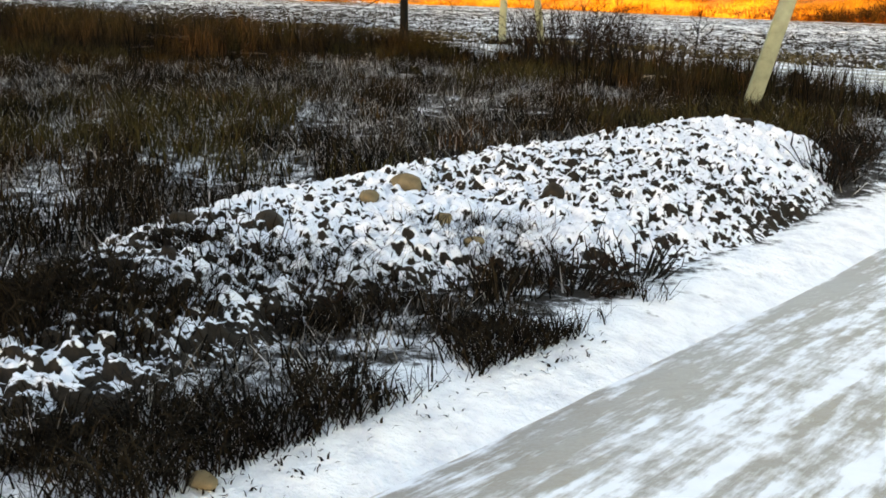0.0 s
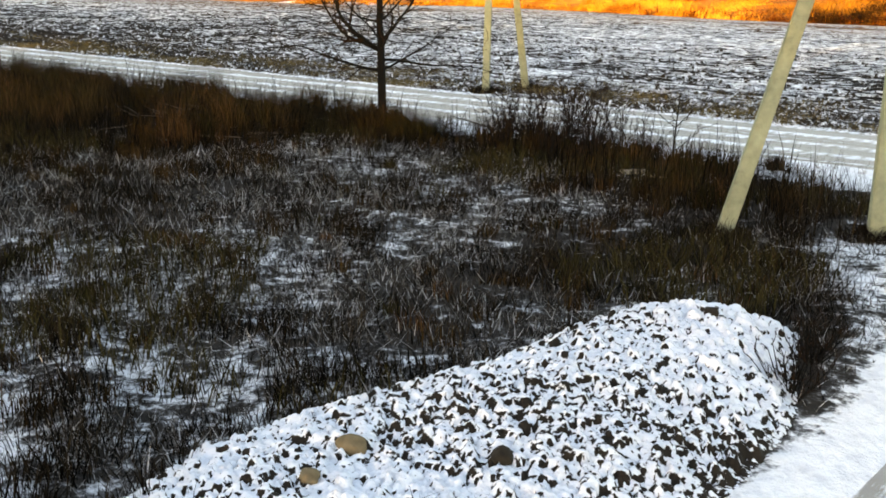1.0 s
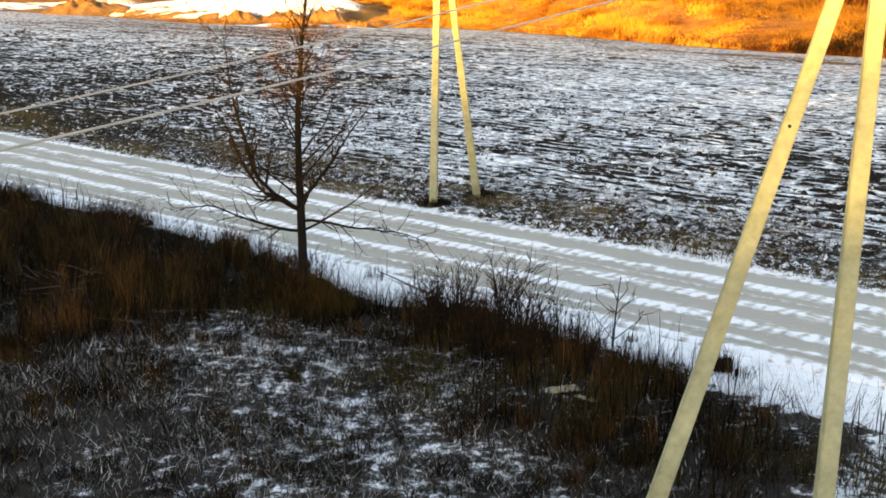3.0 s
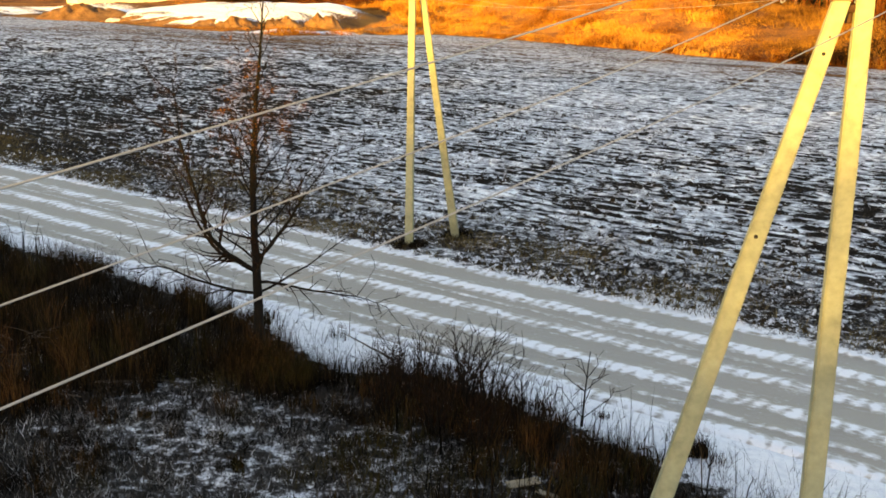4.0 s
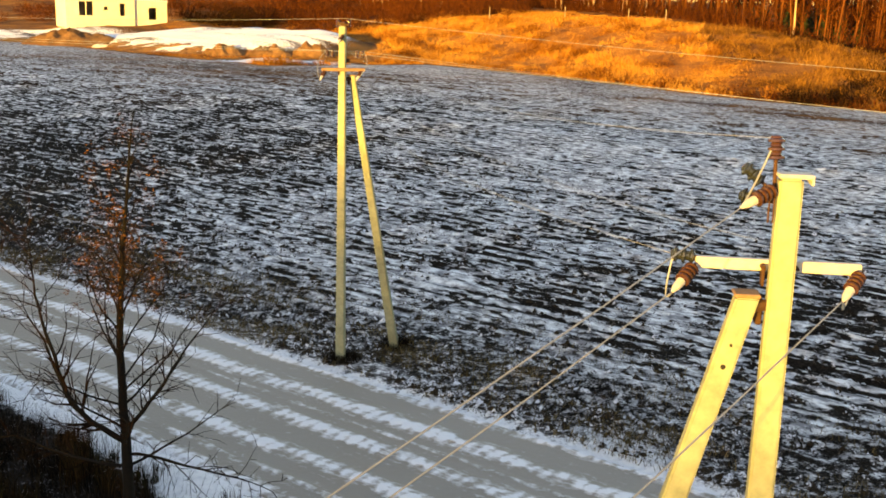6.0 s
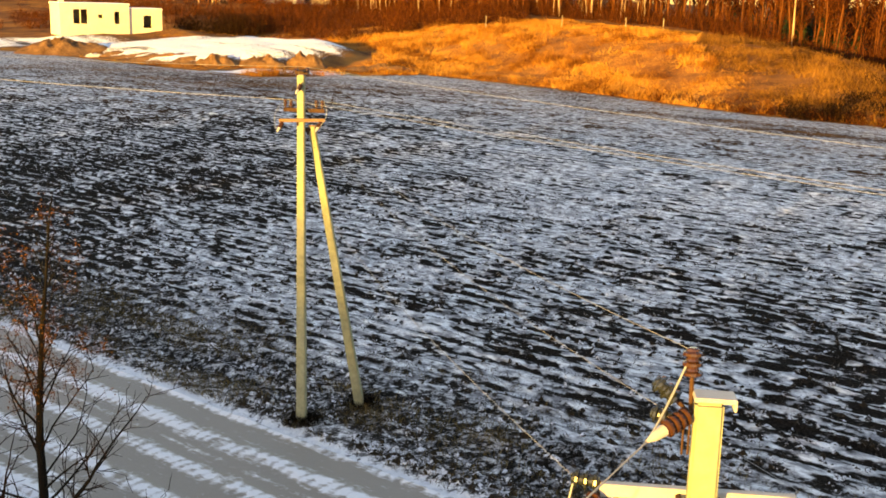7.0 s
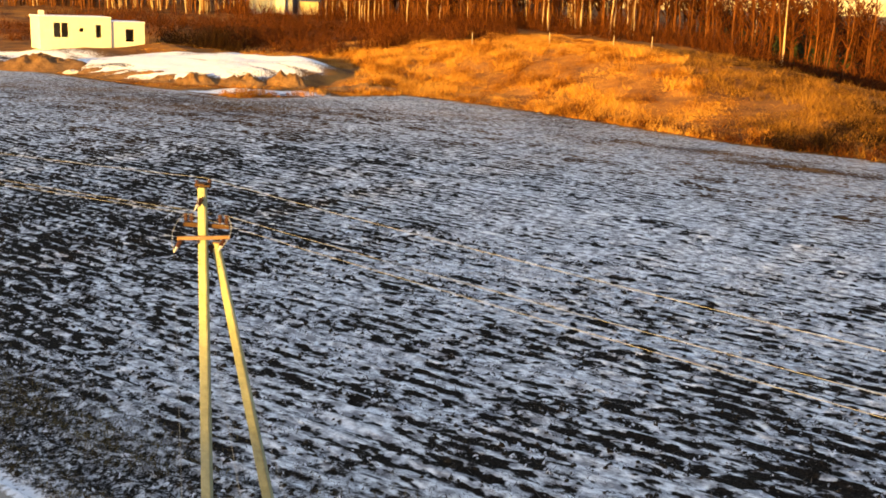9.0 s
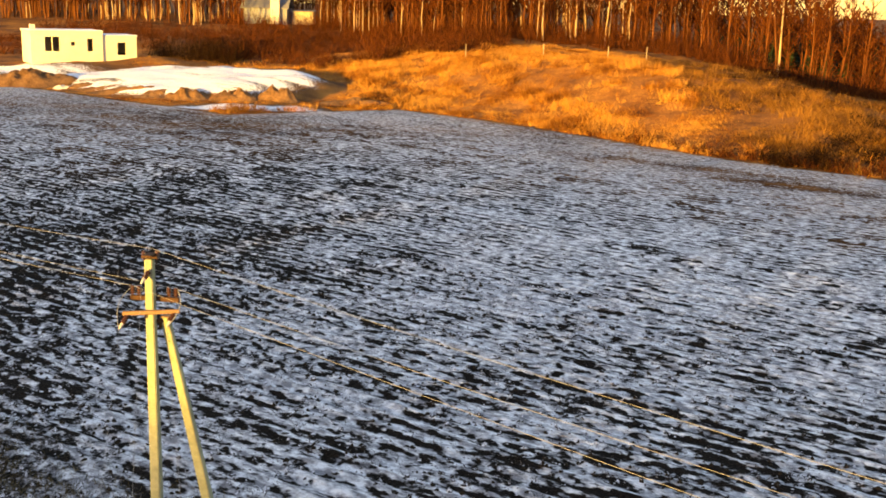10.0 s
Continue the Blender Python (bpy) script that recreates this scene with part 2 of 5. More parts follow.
def ground_material():
    m, nt, b, co = start("snowy_ground", 0.9)
    b.inputs["Specular IOR Level"].default_value = 0.03
    snow_a, straw_a, fld_a, tilled = attr(nt, "snow"), attr(nt, "straw"), attr(nt, "field"), attr(nt, "tilled")
    fine = noise_tex(nt, co, 5.0, 6.0, 0.65)
    grain = noise_tex(nt, co, 38.0, 3.0)
    speck = noise_tex(nt, co, 13.0, 3.0, 0.6)
    # broken dashes of bare earth along the plough rows
    dash = noise_tex(nt, turned(nt, co, 0.9, 2.2), 1.0, 2.0, 0.5)
    crumb = noise_tex(nt, turned(nt, co, 1.0, 1.6), 2.0, 3.0, 0.5)
    rows = nt.nodes.new("ShaderNodeTexWave")
    rows.wave_type, rows.bands_direction, rows.wave_profile = "BANDS", "Y", "SIN"
    for k, x in (("Scale", 0.345), ("Distortion", 3.2), ("Detail", 2.0), ("Detail Scale", 0.5)):
        rows.inputs[k].default_value = x
    nt.links.new(turned(nt, co), rows.inputs["Vector"])
    patchy = noise_tex(nt, turned(nt, co, 1.0, 1.5), 0.22, 3.0, 0.6)
    clear = ramp(nt, noise_tex(nt, turned(nt, co, 0.7, 1.0), 0.3, 3.0), (0.36, 0.25), (0.60, 1.0))
    dash = calc(nt, "ADD", 0.5, calc(nt, "MULTIPLY", calc(nt, "SUBTRACT", dash, 0.5), 1.25))
    dash = calc(nt, "ADD", dash, calc(nt, "MULTIPLY", calc(nt, "SUBTRACT", crumb, 0.5), 1.15))
    dash = calc(nt, "ADD", dash, calc(nt, "MULTIPLY", calc(nt, "MULTIPLY", calc(nt, "SUBTRACT", rows.outputs["Fac"], 0.5), clear), 0.30))
    dash = calc(nt, "ADD", dash, calc(nt, "MULTIPLY", calc(nt, "SUBTRACT", patchy, 0.5), 0.95))
    dash = calc(nt, "ADD", dash, calc(nt, "MULTIPLY", calc(nt, "SUBTRACT", fine, 0.5), 0.35))
    lot = calc(nt, "ADD", noise_tex(nt, co, 3.6, 6.0, 0.66), calc(nt, "MULTIPLY", calc(nt, "SUBTRACT", speck, 0.5), 0.42))
    pat = nt.nodes.new("ShaderNodeMix")
    nt.links.new(fld_a, pat.inputs[0])
    nt.links.new(lot, pat.inputs[2])
    nt.links.new(dash, pat.inputs[3])
    cover = calc(nt, "ADD", pat.outputs[0], calc(nt, "SUBTRACT", snow_a, 0.5))
    dust = ramp(nt, cover, (0.42, 0.02), (0.50, 0.14), (0.56, 0.62), (0.63, 1.0))
    mask = ramp(nt, cover, (0.38, 0.0), (0.43, 0.12), (0.47, 0.55), (0.54, 0.88), (0.62, 1.0))
    mask = calc(nt, "MULTIPLY", mask, calc(nt, "SUBTRACT", 1.0, calc(nt, "MULTIPLY", straw_a, 0.55)))
    soil = mix(nt, ramp(nt, calc(nt, "ADD", calc(nt, "MULTIPLY", grain, 0.4), calc(nt, "MULTIPLY", speck, 0.6)), (0.36, 0.0), (0.68, 1.0)), (0.003, 0.0024, 0.002), (0.036, 0.028, 0.021))
    straw = mix(nt, ramp(nt, noise_tex(nt, co, 0.11, 6.0, 0.66), (0.36, 0.0), (0.62, 1.0)), (0.0984, 0.03136, 0.005332), (0.4264, 0.1742, 0.02666))
    mask = mix(nt, tilled, dust, mask)
    litter = mix(nt, fine, (0.004, 0.003, 0.002), (0.034, 0.025, 0.016))
    soil = mix(nt, tilled, litter, soil)
    soil = mix(nt, straw_a, soil, straw)
    snow = mix(nt, ramp(nt, noise_tex(nt, turned(nt, co, 1.0, 1.7), 1.6, 5.0, 0.62), (0.40, 0.0), (0.60, 1.0)), (0.29, 0.295, 0.31), (0.95, 0.98, 0.99))
    clean = mix(nt, ramp(nt, fine, (0.30, 0.0), (0.55, 1.0)), (0.74, 0.76, 0.80), (0.95, 0.96, 0.97))
    snow = mix(nt, tilled, clean, snow)
    nt.links.new(mix(nt, mask, soil, snow), b.inputs["Base Color"])
    bump(nt, b, calc(nt, "ADD", calc(nt, "ADD", calc(nt, "MULTIPLY", fine, 0.5), calc(nt, "MULTIPLY", grain, 0.15)), cover), 0.75, 0.12)
    return m


def road_material():
    m, nt, b, co = start("icy_gravel_road", 0.55)
    rut = attr(nt, "snow")
    along = noise_tex(nt, turned(nt, co, 0.8, 3.2), 1.8, 6.0, 0.65)
    fine = noise_tex(nt, co, 9.0, 5.0, 0.6)
    c = calc(nt, "ADD", rut, calc(nt, "MULTIPLY", calc(nt, "SUBTRACT", along, 0.5), 0.9))
    c = calc(nt, "ADD", c, calc(nt, "MULTIPLY", calc(nt, "SUBTRACT", fine, 0.5), 0.45))
    lugs = nt.nodes.new("ShaderNodeTexWave")
    lugs.wave_type, lugs.bands_direction = "BANDS", "X"
    for k, x in (("Scale", 0.9), ("Distortion", 5.0), ("Detail", 3.0), ("Detail Scale", 1.4)):
        lugs.inputs[k].default_value = x
    nt.links.new(turned(nt, co), lugs.inputs["Vector"])
    c = calc(nt, "ADD", c, calc(nt, "MULTIPLY", calc(nt, "SUBTRACT", lugs.outputs["Fac"], 0.5), calc(nt, "MULTIPLY", calc(nt, "SUBTRACT", rut, 0.30, True), 0.85)))
    mask = ramp(nt, c, (0.36, 0.0), (0.66, 1.0))
    grit = mix(nt, noise_tex(nt, co, 60.0, 3.0), (0.185, 0.160, 0.130), (0.335, 0.295, 0.245))
    snow = mix(nt, fine, (0.76, 0.78, 0.82), (0.93, 0.94, 0.95))
    nt.links.new(mix(nt, mask, grit, snow), b.inputs["Base Color"])
    nt.links.new(ramp(nt, mask, (0.0, 0.5), (1.0, 0.8)), b.inputs["Roughness"])
    bump(nt, b, calc(nt, "ADD", fine, mask), 0.5, 0.03)
    return m


def side_material():
    m, nt, b, co = start("icy_gravel_track", 0.55)
    rut = attr(nt, "snow")
    along = noise_tex(nt, turned(nt, co, 5.0, 0.7), 1.6, 7.0, 0.68)
    fine = noise_tex(nt, co, 9.0, 5.0, 0.6)
    c = calc(nt, "ADD", rut, calc(nt, "MULTIPLY", calc(nt, "SUBTRACT", along, 0.5), 2.4))
    c = calc(nt, "ADD", c, calc(nt, "MULTIPLY", calc(nt, "SUBTRACT", fine, 0.5), 0.6))
    trod = noise_tex(nt, turned(nt, co, 2.6, 0.8), 4.5, 4.0, 0.6)
    c = calc(nt, "ADD", c, calc(nt, "MULTIPLY", calc(nt, "SUBTRACT", trod, 0.5), 0.7))
    mask = ramp(nt, c, (0.36, 0.0), (0.72, 1.0))
    grit = mix(nt, noise_tex(nt, co, 60.0, 3.0), (0.24, 0.215, 0.19), (0.42, 0.385, 0.345))
    grit = mix(nt, ramp(nt, noise_tex(nt, co, 0.7, 5.0, 0.65), (0.42, 0.0), (0.66, 0.7)), grit, (0.26, 0.205, 0.15))
    snow = mix(nt, fine, (0.76, 0.78, 0.82), (0.93, 0.94, 0.95))
    nt.links.new(mix(nt, mask, grit, snow), b.inputs["Base Color"])
    nt.links.new(ramp(nt, mask, (0.0, 0.5), (1.0, 0.8)), b.inputs["Roughness"])
    bump(nt, b, calc(nt, "ADD", fine, mask), 0.5, 0.03)
    return m


def island_material(name, *stops, rough=0.8, big=0.35, share=0.6):
    """Colour varied from blade to blade."""
    m, nt, b, co = start(name, rough)
    g = nt.nodes.new("ShaderNodeNewGeometry").outputs["Random Per Island"]
    wide = noise_tex(nt, co, big, 4.0, 0.6)
    f = calc(nt, "ADD", calc(nt, "MULTIPLY", g, share), calc(nt, "MULTIPLY", wide, 1.1 - share))
    nt.links.new(ramp(nt, f, *stops), b.inputs["Base Color"])
    b.inputs["Specular IOR Level"].default_value = 0.03
    return m


def noise_material(name, c0, c1, scale, rough=0.8, bump_d=0.02, detail=5.0, metal=0.0):
    m, nt, b, co = start(name, rough)
    big, fine = noise_tex(nt, co, scale * 0.2, 3.0), noise_tex(nt, co, scale, detail, 0.65)
    f = calc(nt, "ADD", calc(nt, "MULTIPLY", big, 0.5), calc(nt, "MULTIPLY", fine, 0.5))
    nt.links.new(ramp(nt, f, (0.3, c0), (0.7, c1)), b.inputs["Base Color"])
    b.inputs["Metallic"].default_value = metal
    if bump_d:
        bump(nt, b, fine, 0.6, bump_d)
    return m


def mound_material():
    m, nt, b, co = start("snowy_clods", 0.85)
    n = noise_tex(nt, co, 10.0, 4.0, 0.65)
    f = noise_tex(nt, co, 30.0, 3.0)
    geo = nt.nodes.new("ShaderNodeNewGeometry")
    sep = nt.nodes.new("ShaderNodeSeparateXYZ")
    nt.links.new(geo.outputs["Normal"], sep.inputs[0])
    c = calc(nt, "ADD", calc(nt, "MULTIPLY", n, 1.0), calc(nt, "MULTIPLY", calc(nt, "SUBTRACT", sep.outputs[2], 0.8), 0.5))
    c = calc(nt, "ADD", c, attr(nt, "snow"))
    mask = ramp(nt, c, (0.46, 0.0), (0.51, 1.0))
    nt.links.new(mix(nt, mask, mix(nt, f, (0.007, 0.0055, 0.004), (0.042, 0.032, 0.023)), (0.82, 0.84, 0.88)), b.inputs["Base Color"])
    bump(nt, b, f, 0.5, 0.02)
    return m


def clod_material():
    """Dark earth with snow lying on the flatter tops."""
    m, nt, b, co = start("snowy_earth_clods", 0.9)
    geo = nt.nodes.new("ShaderNodeNewGeometry")
    sep = nt.nodes.new("ShaderNodeSeparateXYZ")
    nt.links.new(geo.outputs["Normal"], sep.inputs[0])
    f = noise_tex(nt, co, 16.0, 4.0, 0.65)
    c = calc(nt, "ADD", calc(nt, "MULTIPLY", f, 0.8), calc(nt, "MULTIPLY", sep.outputs[2], 0.35))
    c = calc(nt, "ADD", c, calc(nt, "MULTIPLY", geo.outputs["Random Per Island"], 0.3))
    mask = ramp(nt, c, (0.90, 0.0), (1.06, 1.0))
    earth = mix(nt, f, (0.006, 0.005, 0.004), (0.055, 0.038, 0.022))
    nt.links.new(mix(nt, mask, earth, (0.80, 0.82, 0.86)), b.inputs["Base Color"])
    return m


M_CLOD = clod_material()
M_GROUND, M_ROAD, M_SIDE, M_MOUND = ground_material(), road_material(), side_material(), mound_material()
M_CONCRETE = noise_material("weathered_concrete", (0.1716, 0.1833, 0.1248), (0.351, 0.3705, 0.2496), 9.0, 0.85, 0.004)
M_STEEL = noise_material("painted_steel", (0.40, 0.38, 0.34), (0.55, 0.52, 0.47), 20.0, 0.5, 0.0)
M_OLDSTEEL = noise_material("rust_stained_steel", (0.16, 0.09, 0.045), (0.34, 0.22, 0.13), 18.0, 0.65, 0.001)
M_RUST = noise_material("rusty_steel", (0.031, 0.0161, 0.0093), (0.0806, 0.0409, 0.0223), 25.0, 0.7, 0.002)
M_PORCELAIN = noise_material("brown_porcelain", (0.03, 0.012, 0.0066), (0.06, 0.0252, 0.012), 8.0, 0.15, 0.0)
M_GLASS_INS = noise_material("dark_glass", (0.012, 0.014, 0.014), (0.024, 0.028, 0.028), 8.0, 0.1, 0.0)
M_WIRE = noise_material("aluminium_wire", (0.22, 0.23, 0.235), (0.34, 0.35, 0.36), 40.0, 0.5, 0.0, metal=0.15)
M_BARK = noise_material("dark_bark", (0.003, 0.0026, 0.002), (0.012, 0.0095, 0.007), 22.0, 0.9, 0.01)
M_TWIG = island_material("dark_twigs", (0.1, (0.0045, 0.003, 0.0023)), (0.9, (0.034, 0.0175, 0.0095)))
M_WEED = island_material("dead_weeds", big=0.8, share=0.55, *((0.27, (0.00216, 0.00158, 0.00108)), (0.54, (0.00576, 0.00403, 0.00259)), (0.76, (0.0274, 0.0187, 0.0108)), (0.97, (0.09, 0.0648, 0.0382))))
M_STUBBLE = island_material("frosted_stubble", (0.25, (0.0064, 0.0052, 0.004)), (0.55, (0.036, 0.0296, 0.0232)), (0.78, (0.128, 0.112, 0.096)), (0.97, (0.368, 0.368, 0.384)), big=0.9, share=0.6)
M_FROST = island_material("frosted_grass", (0.32, (0.005, 0.0038, 0.0026)), (0.52, (0.018, 0.013, 0.009)), (0.66, (0.13, 0.11, 0.09)), (0.88, (0.60, 0.60, 0.61)), big=1.1, share=0.65)
M_DRYGRASS = island_material("tan_dry_grass", (0.2, (0.03, 0.021, 0.009)), (0.55, (0.10, 0.076, 0.032)), (0.95, (0.28, 0.21, 0.095)))
M_BANKGRASS = island_material("tall_bank_grass", (0.38, (0.105, 0.0345, 0.0065)), (0.47, (0.225, 0.080, 0.0125)), (0.54, (0.365, 0.153, 0.026)), (0.64, (0.50, 0.25, 0.055)), big=0.17, share=0.18)
M_BANKBROWN = island_material("brown_bank_grass", (0.36, (0.0328, 0.01533, 0.00474)), (0.50, (0.1148, 0.04879, 0.01066)), (0.66, (0.2788, 0.1324, 0.02962)), big=0.13, share=0.2)
M_OLIVE = island_material("olive_grass", (0.25, (0.009, 0.0075, 0.003)), (0.9, (0.0713, 0.057, 0.021)))
M_TUFT = island_material("rank_weeds", (0.32, (0.0035, 0.00238, 0.0014)), (0.56, (0.022, 0.0128, 0.0048)), (0.80, (0.088, 0.051, 0.019)), big=0.9, share=0.4)
M_TUFTOLIVE = island_material("rank_olive_weeds", (0.30, (0.0054, 0.0045, 0.0018)), (0.55, (0.0204, 0.0168, 0.0054)), (0.82, (0.066, 0.051, 0.018)), big=0.9, share=0.4)
M_TUFTRUST = island_material("rust_brown_weeds", (0.30, (0.008, 0.004, 0.002)), (0.55, (0.045, 0.022, 0.009)), (0.82, (0.16, 0.080, 0.032)), big=0.9, share=0.45)
M_LEAF = island_material("withered_leaves", (0.1, (0.0574, 0.02132, 0.00738)), (0.9, (0.1722, 0.0738, 0.02214)))
M_BIRCH = noise_material("birch_bark", (0.246, 0.1584, 0.08979), (0.4756, 0.3319, 0.2052), 3.0, 0.8, 0.0)
M_BROWNBARK = noise_material("alder_bark", (0.05227, 0.01659, 0.004532), (0.1673, 0.05924, 0.01612), 2.0, 0.9, 0.0)
M_REDTWIG = island_material("reddish_twigs", (0.2, (0.02526, 0.006747, 0.002086)), (0.9, (0.1371, 0.04048, 0.009381)))
# dark twigs for the bank's scrub and the painted shadow beside the house
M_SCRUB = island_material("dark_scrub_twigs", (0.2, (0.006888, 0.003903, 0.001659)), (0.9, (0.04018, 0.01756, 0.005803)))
M_SPRUCE = island_material("spruce_needles", (0.1, (0.012, 0.02, 0.010)), (0.9, (0.04, 0.055, 0.025)))
M_PLASTER = noise_material("pale_block_wall", (0.558, 0.522, 0.432), (0.666, 0.63, 0.54), 4.0, 0.9, 0.004)
M_DARK = noise_material("dark_interior", (0.015, 0.013, 0.012), (0.03, 0.027, 0.024), 3.0, 0.9, 0.0)
M_SNOW = noise_material("clean_snow", (0.80, 0.81, 0.83), (0.92, 0.93, 0.94), 1.2, 0.8, 0.01)
M_STONE = noise_material("tan_fieldstone", (0.10, 0.075, 0.042), (0.27, 0.20, 0.115), 12.0, 0.85, 0.01)
M_DARKSTONE = noise_material("dark_fieldstone", (0.012, 0.009, 0.006), (0.045, 0.034, 0.023), 12.0, 0.85, 0.01)
M_EARTH = noise_material("dug_earth", (0.0574, 0.02509, 0.008889), (0.2952, 0.1603, 0.07109), 2.6, 0.95, 0.16)
M_BOARD = noise_material("pale_boards", (0.30, 0.24, 0.16), (0.46, 0.37, 0.25), 6.0, 0.85, 0.004)
M_GREYWALL = noise_material("bluish_boards", (0.16, 0.17, 0.19), (0.25, 0.26, 0.29), 4.0, 0.8, 0.0)
M_DEADWOOD = noise_material("grey_deadwood", (0.05, 0.042, 0.034), (0.17, 0.14, 0.11), 20.0, 0.9, 0.0)
M_ROOF = noise_material("grey_roof", (0.12, 0.12, 0.13), (0.2, 0.2, 0.21), 4.0, 0.7, 0.0)


# ---- ground ----
def steps(*spans):
    out = [spans[0][0]]
    for a, b, n in spans:
        out += list(np.linspace(a, b, n + 1)[1:])
    return np.array(out)


def build_ground():
    us = steps((-3000, -400, 14), (-400, -200, 20), (-200, -50, 120), (-50, -32, 36), (-32, 6, 130), (6, 110, 50), (110, 400, 20), (400, 3000, 14))
    vs = steps((-3000, -300, 14), (-300, -10, 40), (-10, 2, 20), (2, 23, 84), (23, 30, 20), (30, 75, 190), (75, 135, 120), (135, 330, 100), (330, 600, 30), (600, 3000, 14))
    u, v = np.meshgrid(us, vs, indexing="ij")
    x, y = xy(u, v)
    z = height(x, y)
    me = shade_smooth(fastmesh("ground", np.stack([x, y, z], -1).reshape(-1, 3), grid_faces(len(us), len(vs)), [M_GROUND]))
    e = y - field_edge(x)
    fld = smooth(29.3, 31.5, v) * (1 - smooth(-3, 3, e))
    lot = (1 - smooth(21.6, 22.8, v)) * (1 - smooth(SIDE_U0 - 0.9, SIDE_U0 - 0.4, u))
    lotcover = 0.474 + 0.17 * (fbm(x * 0.5 + 4, y * 0.5, 3) - 0.5) + 0.25 * (fbm(x * 2.3 + 1, y * 2.3, 2) - 0.5)
    for cu, cv, ru, rv, k in ((-16.5, 14.0, 3.5, 2.2, -0.09), (-20.0, 14.0, 4.0, 3.5, -0.10), (-15.0, 11.8, 2.2, 1.6, -0.06), (-12.0, 14.6, 2.6, 1.5, 0.01), (-9.6, 13.6, 2.0, 1.4, 0.02), (-8.0, 10.8, 3.0, 2.0, -0.03), (-6.8, 13.6, 1.9, 2.4, -0.13), (-6.6, 10.4, 1.5, 1.5, -0.08), (-15.0, 10.5, 2.5, 2.0, -0.05), (-8.4, 6.6, 2.0, 1.8, 0.03), (-10.8, 9.3, 3.0, 1.6, 0.06), (-17.0, 12.6, 3.5, 2.0, -0.11), (-12.3, 16.0, 2.4, 1.3, 0.06), (-5.6, 3.4, 1.0, 1.6, -0.06)):
        lotcover = lotcover + k * np.exp(-((u - cu) / ru) ** 2 - ((v - cv) / rv) ** 2)
    lotcover = lotcover - 0.015 * smooth(-4.9, -4.3, u) * (1 - smooth(8.5, 10, v)) + 0.05 * smooth(-4.4, -3.2, u) * (1 - smooth(4.2, 5.5, v)) + 0.12 * smooth(-0.3, 0.3, corner_side(u, v)) * smooth(10.0, 11.0, v) - 0.14 * corner_weeds(u, v) - 0.11 * smooth(0, 2.2, v - rank_from(u)) * (u < -5.0)
    snow = np.where(e > 0, 0.02 + 0.22 * (fbm(x * 0.05, y * 0.05, 2) - 0.3), 0.5)
    snow = np.where(fld > 0.5, 0.512 + 0.24 * (fbm(u * 0.03 + 9, v * 0.05, 3) - 0.5) - 0.08 * (1 - smooth(31, 37, v)) - 0.09 * (1 - smooth(34, 44, v)) * smooth(-36, -46, u) + 0.19 * np.exp(-((x - 9) ** 2 / 300 + (y - 68) ** 2 / 600)) - 0.09 * np.exp(-((x - 13) ** 2 / 150 + (y - 48) ** 2 / 110)) - 0.18 * np.exp(-((x + 22) ** 2 / 480 + (y - 71) ** 2 / 650)), snow)
    snow = snow * (1 - lot) + lotcover * lot
    verge = np.maximum(smooth(20.6, 21.3, v - 0.9 * bank_shift(u)) * (1 - smooth(29.1, 29.6, v)), smooth(SIDE_U0 - 0.75, SIDE_U0 - 0.35, u) * (1 - smooth(22, 24, v)) * (1 - smooth(SIDE_U1 + 0.5, SIDE_U1 + 1.2, u)))
    verge = np.clip(1.55 * verge - 0.85 * fbm(x * 1.7, y * 1.7, 2), 0, 1)
    snow = snow * (1 - verge) + (0.80 + 0.3 * (fbm(x * 1.1 + 3, y * 1.1, 2) - 0.4)) * verge
    snow = snow + 0.35 * np.exp(-((x - 7.2) ** 2 + (y - 31.3) ** 2 / 1.6) / 0.8)
    pad = pad_mask(u, v + 0.4, 25.0, 13.2)
    pad = np.maximum(pad, np.exp(-(((x + 26) / 11.0) ** 2 + ((y - 160) / 4.3) ** 2) ** 2))
    pad = np.maximum(pad, 0.95 * np.exp(-(((x + 84) / 26.0) ** 2 + ((y - 206) / 10.0) ** 2) ** 2))
    snow = snow * (1 - pad) + (0.74 + 0.9 * (fbm(u * 0.12, v * 0.5 + 3, 4) - 0.5)) * pad
    straw = np.maximum(smooth(-10, 4, e), 0.40 * smooth(-60, -15, e)) * (1 - pad) * (1 - 0.22 * smooth(-22, -40, x) * smooth(6, 30, e)) * (1 - 0.35 * smooth(-3, 8, y - forest_front(x))) * (1 - 0.35 * smooth(24, 44, x) * smooth(0, 6, e) * (1 - smooth(25, 40, e)))
    for cx, cy, rx, ry, k in ((32.0, 107.5, 6.0, 2.2, 0.8), (14.0, 109.0, 3.0, 1.2, 0.6), (24.0, 118.0, 8.0, 2.0, 0.5)):
        g = k * np.exp(-((x - cx) / rx) ** 2 - ((y - cy + 0.7 * (x - cx)) / ry) ** 2)
        straw, snow = np.maximum(straw, g), snow - 0.22 * g
    for name, a in (("snow", snow), ("straw", straw), ("tilled", fld), ("field", np.minimum(fld, smooth(30.5, 39.0, v)) * (1 - 0.75 * smooth(-45, -12, e)))):
        at = me.attributes.new(name, "FLOAT", "POINT")
        at.data.foreach_set("value", np.asarray(a, np.float32).ravel())
    return tagged(new("ground", me), "snow-dusted ploughed field and rough ground", "ground", kind="structure")


build_ground()


